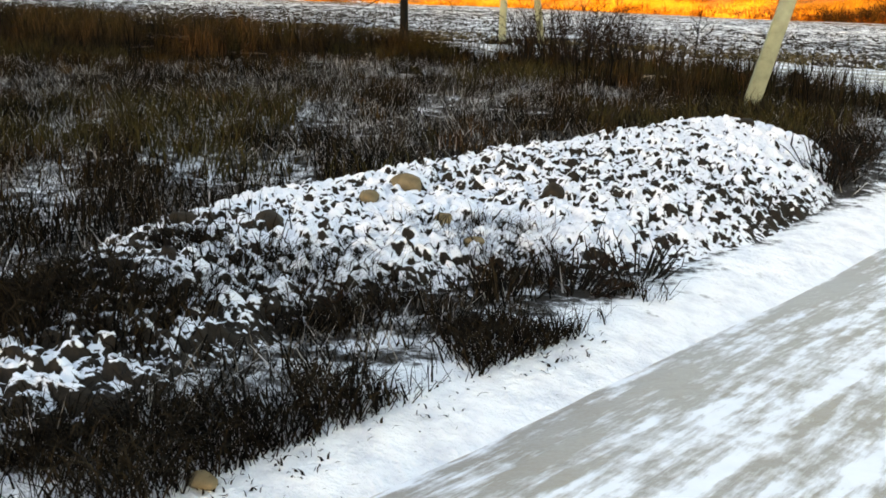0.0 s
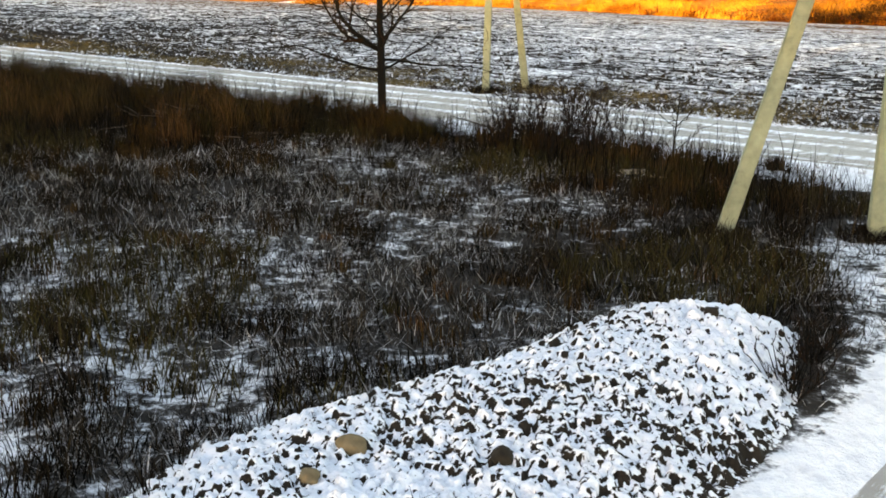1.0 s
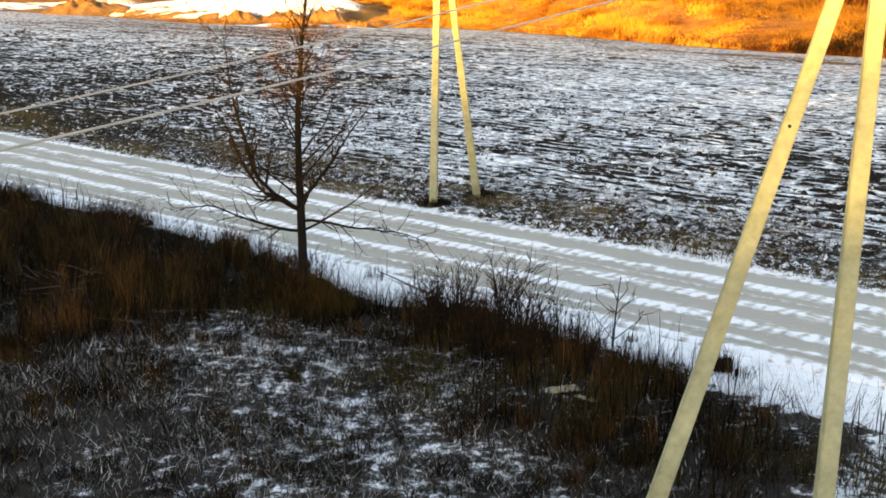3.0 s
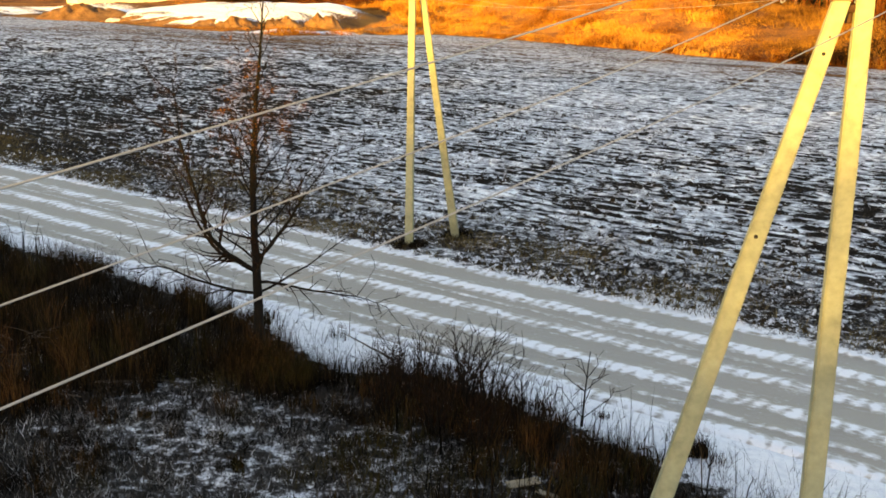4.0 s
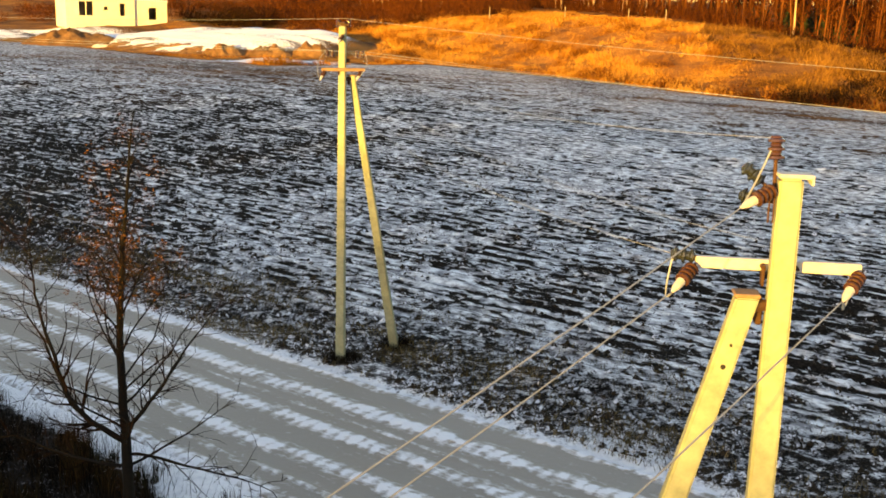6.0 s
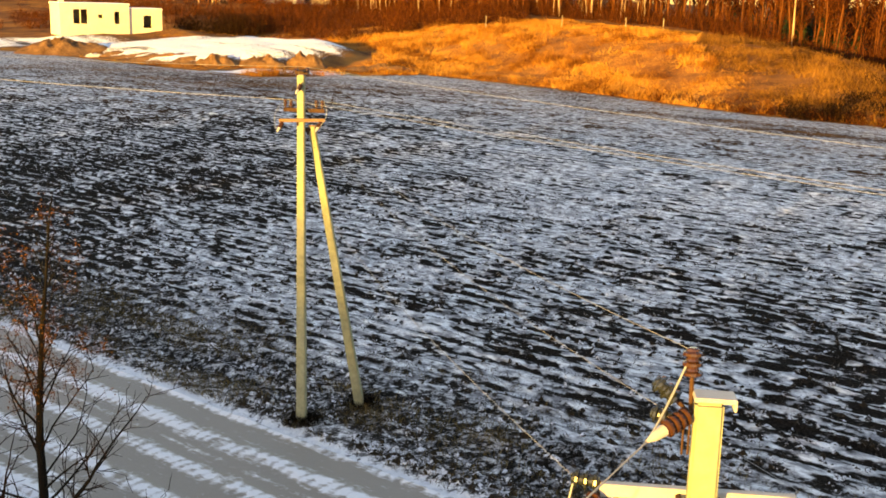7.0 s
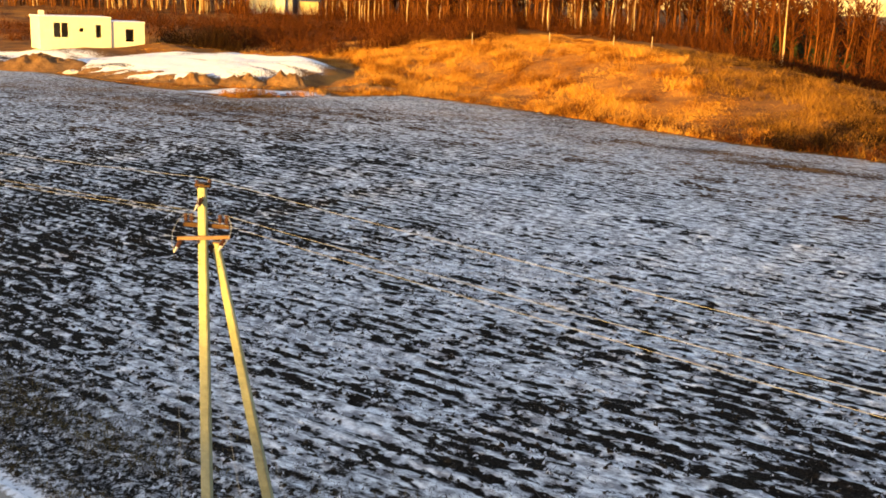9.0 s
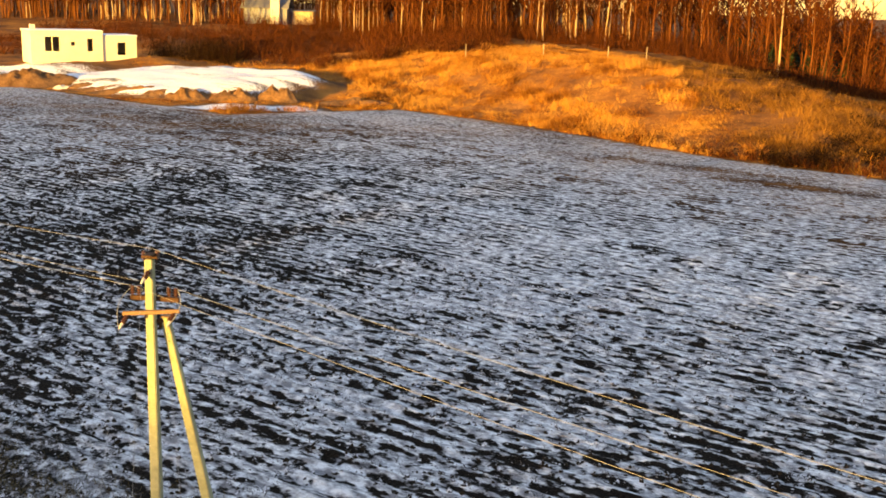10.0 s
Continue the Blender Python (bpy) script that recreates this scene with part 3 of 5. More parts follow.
def build_roads():
    # main road, with wheel ruts and snow ridges between them
    us, vs = np.concatenate([np.arange(-160, -40, 0.5), np.arange(-40, 25, 0.18), np.arange(25, 140, 0.6)]), np.linspace(ROAD_V0 - 0.5, ROAD_V1 + 0.4, 104)
    u, v = np.meshgrid(us, vs, indexing="ij")
    wob = 0.35 * (fbm(u * 0.06, u * 0 + 3.3, 2) - 0.5)
    s = (v - ROAD_V0 + wob) / (ROAD_V1 - ROAD_V0)
    ridge = np.zeros_like(s)
    for c, w, a in ((-0.03, 0.05, 1.0), (0.10, 0.025, 0.5), (0.27, 0.05, 0.9), (0.52, 0.05, 0.85), (0.65, 0.018, 0.4), (0.78, 0.055, 1.0), (1.02, 0.035, 1.1)):
        ridge = np.maximum(ridge, a * np.exp(-((s - c) / w) ** 2))
    ends = np.minimum(smooth(0, 0.05, (v - vs[0]) / 5), 1 - smooth(0.95, 1.0, (v - vs[0]) / (vs[-1] - vs[0])))
    x, y = xy(u, v)
    ridge = ridge * np.clip(0.34 + 0.75 * fbm(u * 0.3, v * 0.9, 3) + 1.2 * (fbm(u * 2.0, v * 3.0, 2) - 0.5), 0, 1.2)
    z = -0.02 + 0.05 * ridge * (0.6 + 0.8 * vnoise(u * 2.6, v * 4)) + 0.03 * (fbm(u * 0.7, v * 0.7, 3) - 0.5)
    z = z - 0.12 * (1 - ends)
    me = shade_smooth(fastmesh("road_main", np.stack([x, y, z], -1).reshape(-1, 3), grid_faces(len(us), len(vs)), [M_ROAD]))
    me.attributes.new("snow", "FLOAT", "POINT").data.foreach_set("value", (0.24 + 0.68 * ridge).astype(np.float32).ravel())
    tagged(new("road_main", me), "packed gravel road with snow ridges between the wheel ruts", "road", kind="structure")
    us, vs = np.linspace(SIDE_U0 - 0.35, SIDE_U1 + 0.35, 70), np.concatenate([np.arange(-120, -4, 1.0), np.arange(-4, 23.6, 0.2)])
    u, v = np.meshgrid(us, vs, indexing="ij")
    flare = smooth(17, 23.4, v)
    u = u + np.where(u < 0.6, -2.6, 2.6) * flare ** 2 * np.abs(u - 0.6) / 2.6
    x, y = xy(u, v)
    s = (u - SIDE_U0) / (SIDE_U1 - SIDE_U0)
    z = -0.22 * (1 - smooth(6, 16, v)) - 0.02 + 0.03 * (fbm(u * 1.5, v * 0.8, 3) - 0.5)
    z = z - 0.14 * (smooth(0.6, 1.0, np.abs(s - 0.5) * 1.76))
    me = shade_smooth(fastmesh("road_side", np.stack([x, y, z], -1).reshape(-1, 3), grid_faces(len(us), len(vs)), [M_SIDE]))
    sn = 0.575 + 0.6 * np.exp(-((s + 0.045) / 0.03) ** 2) - 0.24 * np.exp(-((s - 0.035) / 0.055) ** 2) + 0.12 * np.exp(-((s - 0.5) / 0.2) ** 2) + 0.15 * flare
    me.attributes.new("snow", "FLOAT", "POINT").data.foreach_set("value", sn.astype(np.float32).ravel())
    tagged(new("road_side", me), "icy gravel side track streaked with trodden snow", "road", kind="structure")


build_roads()


# ---- mound ----
def mound_height(u, v):
    """A long heap: low and wide at one end, domed at the other."""
    prof = np.interp(v, (0.8, 2.0, 2.7, 3.3, 3.9, 5.0, 6.0, 7.0, 8.0, 9.0, 10.5, 11.0, 11.4, 11.8, 12.1), (0.0, 0.12, 0.18, 0.22, 0.24, 0.27, 0.29, 0.33, 0.44, 0.48, 0.49, 0.45, 0.34, 0.18, 0.0))
    cu = np.interp(v, (1.5, 2.0, 2.7, 3.3, 3.9, 4.5, 5.2, 6.0, 7.0, 8.0, 9.0, 10.5, 11.0, 11.5, 12.0), (-3.3, -3.6, -4.0, -4.4, -4.75, -4.95, -5.1, -5.2, -5.1, -4.75, -4.55, -4.4, -4.25, -4.0, -3.9))
    back = np.interp(v, (2.0, 4.0, 6.0), (0.6, 0.6, 1.05))
    front = np.interp(v, (2.0, 3.0, 5.0, 6.0, 6.8, 8.0, 10.0, 11.0, 11.5, 12.0), (0.9, 1.2, 1.6, 2.0, 2.6, 2.2, 1.7, 1.15, 0.8, 0.5))
    d = (u - cu) / np.where(u > cu, front, back)
    return prof * np.clip(1 - np.abs(d) ** 2.2, 0, 1) - 0.05


def lot_base(v):
    return -0.22 * (1 - smooth(6, 16, v))


def cells(x, y, size, seed):
    """Jittered cells: the nearest one's random value and the gap to the next."""
    gx, gy = x / size, y / size
    xi, yi = np.floor(gx).astype(int), np.floor(gy).astype(int)
    f1, f2, val = np.full(x.shape, 9.0), np.full(x.shape, 9.0), np.zeros(x.shape)
    for i in (-1, 0, 1):
        for j in (-1, 0, 1):
            a, b = xi + i, yi + j
            px, py = a + 0.1 + 0.8 * LAT[(a + seed) % 256, b % 256], b + 0.1 + 0.8 * LAT[b % 256, (a + 91 + seed) % 256]
            d = np.hypot(gx - px, gy - py)
            near = d < f1
            f2 = np.where(near, f1, np.minimum(f2, d))
            val = np.where(near, LAT[(a * 3 + seed) % 256, (b * 5 + 11) % 256], val)
            f1 = np.where(near, d, f1)
    return val, f2 - f1


def build_mound():
    us, vs = np.arange(-6.6, -2.3, 0.023), np.arange(0.5, 12.8, 0.023)
    u, v = np.meshgrid(us, vs, indexing="ij")
    x, y = xy(u, v)
    h = mound_height(u, v)
    k = smooth(-0.05, 0.07, h)
    wu, wv = u + 0.08 * fbm(u * 4, v * 4, 2), v + 0.08 * fbm(u * 4 + 9, v * 4, 2)
    a, ga = cells(wu, wv * 1.15, 0.115, 3)
    b, gb = cells(wu + 0.5 * wv, wv, 0.062, 40)
    clod = 0.075 * (a - 0.5) + 0.035 * smooth(0, 0.35, ga) + 0.035 * (b - 0.5) + 0.02 * smooth(0, 0.35, gb)
    h = h + k * (clod + 0.12 * (fbm(u * 0.9, v * 0.9, 2) - 0.5))
    level = height(x, y) * (1 - k) + lot_base(v) * k
    z = np.where(h > -0.04, level + h, height(x, y) - 0.12)
    me = shade_smooth(fastmesh("gravel_mound", np.stack([x, y, z], -1).reshape(-1, 3), grid_faces(len(us), len(vs)), [M_MOUND]))
    c, gc = cells(wu * 1.0 + 3, wv * 0.8 - 0.6 * wu, 0.06, 77)
    gap = 0.34 * (1 - smooth(0.02, 0.13, ga)) * (a < 0.75) + 0.22 * (1 - smooth(0.02, 0.18, gb)) * (b < 0.75) + 0.16 * (1 - smooth(0.02, 0.2, gc)) * (c < 0.55) + 0.3 * (c > 0.95)
    cov = 0.14 + 0.3 * (fbm(u * 0.8 + 2, v * 0.8, 2) - 0.5) - gap - 0.10 * (1 - smooth(0.0, 0.18, h)) - 0.16 * (1 - smooth(3.0, 5.6, v))
    me.attributes.new("snow", "FLOAT", "POINT").data.foreach_set("value", cov.astype(np.float32).ravel())
    tagged(new("gravel_mound", me), "long low heap of clods and gravel under thin snow", "mound")


build_mound()


def stone(name, x, y, z, size, mat, label, seed):
    rng = random.Random(seed)
    bm = bmesh.new()
    bmesh.ops.create_icosphere(bm, subdivisions=3, radius=0.5)
    o = Vector((rng.random() * 50, rng.random() * 50, 0))
    for vert in bm.verts:
        n = noise.noise(vert.co * 2.2 + o) * 0.28 + noise.noise(vert.co * 6 + o) * 0.06
        vert.co *= 1 + n
        vert.co = Vector((vert.co.x * size[0], vert.co.y * size[1], vert.co.z * size[2]))
    ob = part(name, bm, mat, None)
    shade_smooth(ob.data)
    ob.matrix_basis = pose(x, y, z, rng.uniform(-10, 10), rng.uniform(-10, 10), rng.uniform(0, 180))
    return tagged(ob, label, "stone", "stones on and by the mound")


# ---- poles ----
def shaft(bm, base, top, w0, w1, turn):
    """A tapering concrete post of slightly trapezoid section."""
    base, top = Vector(base), Vector(top)
    rings = []
    for p, w in ((base, w0), (top, w1)):
        ring = []
        for a, b in ((-0.5, -0.5), (0.5, -0.5), (0.42, 0.5), (-0.42, 0.5)):
            q = Matrix.Rotation(turn, 3, "Z") @ Vector((a * w, b * w, 0))
            ring.append(bm.verts.new(p + q))
        rings.append(ring)
    lo, hi = rings
    for i in range(4):
        bm.faces.new((lo[i], lo[(i + 1) % 4], hi[(i + 1) % 4], hi[i]))
    bm.faces.new(hi)
    bm.faces.new(lo[::-1])
    bmesh.ops.bevel(bm, geom=bm.edges[:], offset=0.018, segments=2, affect="EDGES")
    bmesh.ops.recalc_face_normals(bm, faces=bm.faces[:])


def insulator(bm, a, b, r, n=4):
    """Ribbed porcelain along a line, turned as one body."""
    a, b = Vector(a), Vector(b)
    d = b - a
    m = Matrix.Translation(a) @ d.to_track_quat("Z", "Y").to_matrix().to_4x4()
    prof = [(0.0, r * 0.45)]
    for i in range(n):
        for t, k in ((0.12, 0.62), (0.22, 1.0), (0.50, 0.97), (0.68, 0.66), (0.9, 0.6)):
            prof.append(((i + t) / n, r * k))
    prof.append((1.0, r * 0.40))
    sides = 12
    rings = [[bm.verts.new(m @ Vector((math.cos(2 * math.pi * j / sides) * q, math.sin(2 * math.pi * j / sides) * q, t * d.length))) for j in range(sides)] for t, q in prof]
    for lo, hi in zip(rings, rings[1:]):
        for j in range(sides):
            bm.faces.new((lo[j], lo[(j + 1) % sides], hi[(j + 1) % sides], hi[j]))
    bm.faces.new(rings[0][::-1])
    bm.faces.new(rings[-1])


UDIR, VDIR = Vector((CU, -SU, 0)), Vector((SU, CU, 0))


def wire(name, a, b, sag, label, r=0.009, n=24):
    a, b = Vector(a), Vector(b)
    pts = []
    for i in range(n + 1):
        t = i / n
        p = a.lerp(b, t)
        p.z -= 4 * sag * t * (1 - t)
        pts.append(p)
    v, f = chain_arrays(pts, [r] * len(pts), 6)
    return tagged(new(name, fastmesh(name, v, f, [M_WIRE])), label, "power line", "overhead wires")


def strain(bm_ins, bm_met, bm_link, at, way):
    """A dead-end insulator with its clamp; returns where the wire leaves."""
    way = Vector(way).normalized()
    at = Vector(at)
    rod(bm_link, at - way * 0.03, at + way * 0.06, 0.012)
    insulator(bm_ins, at + way * 0.05, at + way * 0.24, 0.058, 4)
    rod(bm_met, at + way * 0.235, at + way * 0.31, 0.036, 0.030)
    rod(bm_met, at + way * 0.31, at + way * 0.38, 0.030, 0.009)
    return at + way * 0.37


def utility_pole(base, top_z, arm_z, brace_base, brace_top, turn, back, half, label, arm_mat, arm_turn=None):
    """Concrete pole with a leaning strut and a steel crossarm."""
    p = Vector(base)
    root = empty("utility_pole", Matrix.Translation(p))
    tagged(root, label, "utility pole", "concrete utility poles")
    L = lambda q: Vector(q) - p
    bm = bmesh.new()
    shaft(bm, (0, 0, -0.4), (0, 0, top_z - p.z), 0.25, 0.175, turn)
    part("shaft", bm, M_CONCRETE, root)
    bm = bmesh.new()
    shaft(bm, L(brace_base) - Vector((0, 0, 0.3)), L(brace_top), 0.25, 0.175, turn)
    part("strut", bm, M_CONCRETE, root, "leaning concrete strut")
    bt = L(brace_top)
    spin = Matrix.Rotation(turn, 4, "Z")
    bm = bmesh.new()
    rod(bm, (bt.x, bt.y, bt.z - 0.1), (0, 0, bt.z - 0.06), 0.045, 0.045, 8)
    box(bm, (bt.x * 0.55, bt.y * 0.55 + 0.05, bt.z - 0.13), (0.05, 0.10, 0.20), spin, 0.01)
    part("strut_bracket", bm, M_RUST, root, "rusty steel bracket")
    bm = bmesh.new()
    box(bm, (bt.x, bt.y, bt.z + 0.005), (0.19, 0.19, 0.03), spin, 0.01)
    part("strut_cap", bm, M_OLDSTEEL, root, "rust-stained steel cap")
    foot = L(brace_base)
    for k, r in ((0.048, 0.012), (0.07, 0.020), (0.32, 0.022)):
        c = bt.lerp(foot, k)
        w = 0.0875 + 0.0375 * k
        bm = bmesh.new()
        rod(bm, c + Vector((0, -w - 0.004, 0)), c + Vector((0, -w + 0.02, 0)), r)
        part("hole", bm, M_DARK, root, "dark drilled hole")
    m = Matrix.Translation((0, 0, arm_z - p.z)) @ (spin if arm_turn is None else Matrix.Rotation(arm_turn, 4, "Z"))
    bm = bmesh.new()
    box(bm, (0, back, 0), (2 * half, 0.075, 0.085), m, 0.01)
    part("crossarm", bm, arm_mat, root)
    for x in (-0.125, 0.125):
        bm = bmesh.new()
        rod(bm, m @ Vector((x, back - 0.03, 0)), m @ Vector((x, math.copysign(0.02, back), 0)), 0.014)
        part("clamp_bolt", bm, M_RUST, root, "rusty clamp bolt")
    bm = bmesh.new()
    box(bm, (-0.115, back * 0.5, -0.06), (0.02, 0.09, 0.16), m, 0.004)
    part("clamp_plate", bm, M_RUST, root, "rusty clamp plate")
    return root, m


def jumper(root, pts, r=0.008):
    v, f = chain_arrays(pts, [r] * len(pts), 5)
    ob = new("jumper_wire", fastmesh("jumper_wire", v, f, [M_WIRE]))
    ob.parent = root
    return ob


def curve_pts(a, c, b, n=8):
    a, b, c = Vector(a), Vector(b), Vector(c)
    return [a * (1 - t) ** 2 + c * 2 * t * (1 - t) + b * t * t for t in (i / n for i in range(n + 1))]


NEAR, FAR = Vector((6.28, 16.6, 0.0)), Vector((0.05, 36.85, 0.1))


def dead_end(root, at, way):
    a, b, c = bmesh.new(), bmesh.new(), bmesh.new()
    e = strain(a, b, c, at, way)
    ob = part("strain_insulator", a, M_PORCELAIN, root, "brown ribbed porcelain insulator")
    part("clamp", b, M_STEEL, ob, "pale steel wedge clamp")
    part("link", c, M_RUST, ob)
    return e


def pin_insulator(root, at, way, length, mat):
    at, way = Vector(at), Vector(way).normalized()
    a = bmesh.new()
    rod(a, at, at + way * length, 0.014)
    part("pin", a, M_RUST, root, "rusty steel pin")
    a = bmesh.new()
    insulator(a, at + way * (length - 0.03), at + way * (length + 0.15), 0.062, 3)
    part("pin_insulator", a, mat, root, "dark ribbed pin insulator")
    return at + way * (length + 0.13)


def build_near_pole():
    root, m = utility_pole(NEAR, 8.5, 7.82, (3.98, 16.5, 0.0), (6.05, 16.6, 7.62), radians(-3), 0.13, 0.6, "sunlit concrete power pole with a leaning strut in dead weeds", M_STEEL)
    away = -VDIR + Vector((0, 0, -0.42))
    left, right, top = m @ Vector((-0.6, 0.11, -0.02)), m @ Vector((0.6, 0.11, -0.02)), Vector((-0.09, -0.02, 8.42))
    ends = [dead_end(root, left, away), dead_end(root, right, away), dead_end(root, top, away + Vector((-0.25, 0.2, 0.1)))]
    t_top = pin_insulator(root, (-0.09, 0.05, 8.4), (-0.02, 0.1, 1), 0.24, M_PORCELAIN)
    t_left = pin_insulator(root, left + Vector((0.02, 0.03, 0.05)), (-1, 0.25, 0.05), 0.05, M_GLASS_INS)
    pin_insulator(root, (-0.08, 0.09, 8.30), (-1, 0.5, 0.12), 0.10, M_GLASS_INS)
    bm = bmesh.new()
    box(bm, (0.035, 0, 8.515), (0.25, 0.17, 0.03), Matrix.Rotation(radians(-3), 4, "Z"), 0.008)
    box(bm, (0.15, 0, 8.485), (0.02, 0.17, 0.06), Matrix.Rotation(radians(-3), 4, "Z"), 0.006)
    part("top_bracket", bm, M_STEEL, root, "bent steel top plate")
    for x in (-0.115, -0.15):
        bm = bmesh.new()
        rod(bm, (x, -0.09, 8.36), (x, -0.09, 8.18), 0.007)
        part("tie_rod", bm, M_RUST, root, "thin hanging tie rod")
    pin_insulator(root, (-0.10, 0.10, 8.38), (-0.8, 0.2, 0.7), 0.12, M_GLASS_INS)
    jumper(root, curve_pts(ends[2], ends[2] + Vector((0.12, 0.2, 0.1)), t_top))
    jumper(root, curve_pts(ends[0], ends[0] + Vector((-0.05, 0.25, -0.22)), t_left))
    jumper(root, curve_pts(ends[1], ends[1] + Vector((0.15, 0.5, -0.35)), right + Vector((0.05, 0.2, 0.02))))
    for e, yaw, fall, sag in zip(ends, (-0.9, 0.0, 1.0), (-1.41, -2.68, -2.77), (1.70, 1.04, 1.15)):
        run = (UDIR * math.sin(radians(yaw)) - VDIR * math.cos(radians(yaw))) * 42
        wire("overhead_wire", NEAR + e, NEAR + e + run + Vector((0, 0, fall)), sag, "thin aluminium overhead wire", 0.0058)
    return [t_left + NEAR, right + Vector((0.05, 0.2, 0.02)) + NEAR, t_top + NEAR]


def build_far_pole():
    turn = radians(-8)
    root, m = utility_pole(FAR, 8.86, 7.78, (1.42, 38.25, 0.0), (0.27, 37.05, 7.62), turn, -0.13, 0.56, "concrete power pole with a leaning strut at the field edge", M_OLDSTEEL, radians(17))
    spin = Matrix.Rotation(turn, 4, "Z")
    up = Matrix.Translation((0, 0, 7.90)) @ Matrix.Rotation(radians(-6), 4, "Z")
    bm = bmesh.new()
    box(bm, (0.03, 0.13, 0), (1.04, 0.07, 0.10), up, 0.01)
    part("upper_crossarm", bm, M_RUST, root, "rusty upper crossarm")
    bm = bmesh.new()
    box(bm, (0, 0.0, 8.80), (0.34, 0.06, 0.05), spin, 0.006)
    box(bm, (0, 0.0, 8.84), (0.2, 0.3, 0.04), spin, 0.006)
    part("top_bracket", bm, M_RUST, root)
    tops = [pin_insulator(root, (-0.13, 0.06, 8.70), (-0.05, 0.1, 1), 0.06, M_PORCELAIN)]
    pin_insulator(root, (0.13, 0.06, 8.72), (0.05, 0.1, 1), 0.06, M_PORCELAIN)
    for x in (-0.44, -0.30, 0.34, 0.49):
        t = pin_insulator(root, up @ Vector((x, 0.13, 0.04)), (0, 0, 1), 0.07, M_PORCELAIN)
        if x in (-0.44, 0.49):
            tops.append(t)
    ends = []
    for at in (m @ Vector((-0.46, -0.15, -0.03)), m @ Vector((0.46, -0.15, -0.03)), Vector((0.02, -0.1, 8.55))):
        ends.append(dead_end(root, at, -VDIR + UDIR * 0.35 + Vector((0, 0, -0.75))))
    for e, t, k in zip(ends, (tops[1], tops[2], tops[0]), (-0.30, 0.36, 0.16)):
        jumper(root, curve_pts(e, (e + t) / 2 + Vector((k, 0, 0.08)), t), 0.006)
    tops[0] = Vector((0.05, 0.08, 8.95))
    for t, yaw, sag in zip(tops, (1.9, 4.0, 1.2), (0.56, 0.34, 0.50)):
        for way in (1, -1):
            line = Matrix.Rotation(radians(-yaw * way), 3, "Z") @ UDIR
            wire("overhead_wire", FAR + t, FAR + t + line * 48 * way, sag, "thin aluminium overhead wire", 0.0036)
    return [FAR + e for e in ends]


near_ends = build_near_pole()
far_ends = build_far_pole()
for a, b in zip(near_ends, far_ends):
    wire("overhead_wire", a, b, 0.45, "thin aluminium overhead wire", 0.0020)


# ---- young tree by the road ----
def stem(rng, p, d, length, r, r1, wob, up, step=0.22):
    """A wavering tapered run of segments; returns them with their joints."""
    n = max(2, int(length / step))
    segs, pts = [], [(p.copy(), d.copy(), r)]
    for i in range(n):
        d = (d + Vector((rng.gauss(0, wob), rng.gauss(0, wob), rng.gauss(0, wob) + up))).normalized()
        q = p + d * (length / n)
        ra, rb = r + (r1 - r) * i / n, r + (r1 - r) * (i + 1) / n
        segs.append((*p, *q, ra, rb))
        p = q
        pts.append((p.copy(), d.copy(), rb))
    return segs, pts


def sideways(rng, d, k, az=None):
    s = d.orthogonal().normalized()
    s.rotate(Matrix.Rotation(rng.uniform(0, 2 * math.pi) if az is None else az, 3, d))
    return (d * (1 - 0.5 * k) + s * k).normalized()


def seg_part(name, segs, sides, mat, parent, label="", kind=""):
    v, f = tube_arrays(segs, sides)
    ob = new(name, shade_smooth(fastmesh(name, v, f, [mat])))
    ob.parent = parent
    return tagged(ob, label, kind=kind)


def chain_part(name, pts, sides, mat, parent):
    v, f = chain_arrays([p for p, d, r in pts], [r for p, d, r in pts], sides)
    ob = new(name, shade_smooth(fastmesh(name, v, f, [mat])))
    ob.parent = parent
    return ob


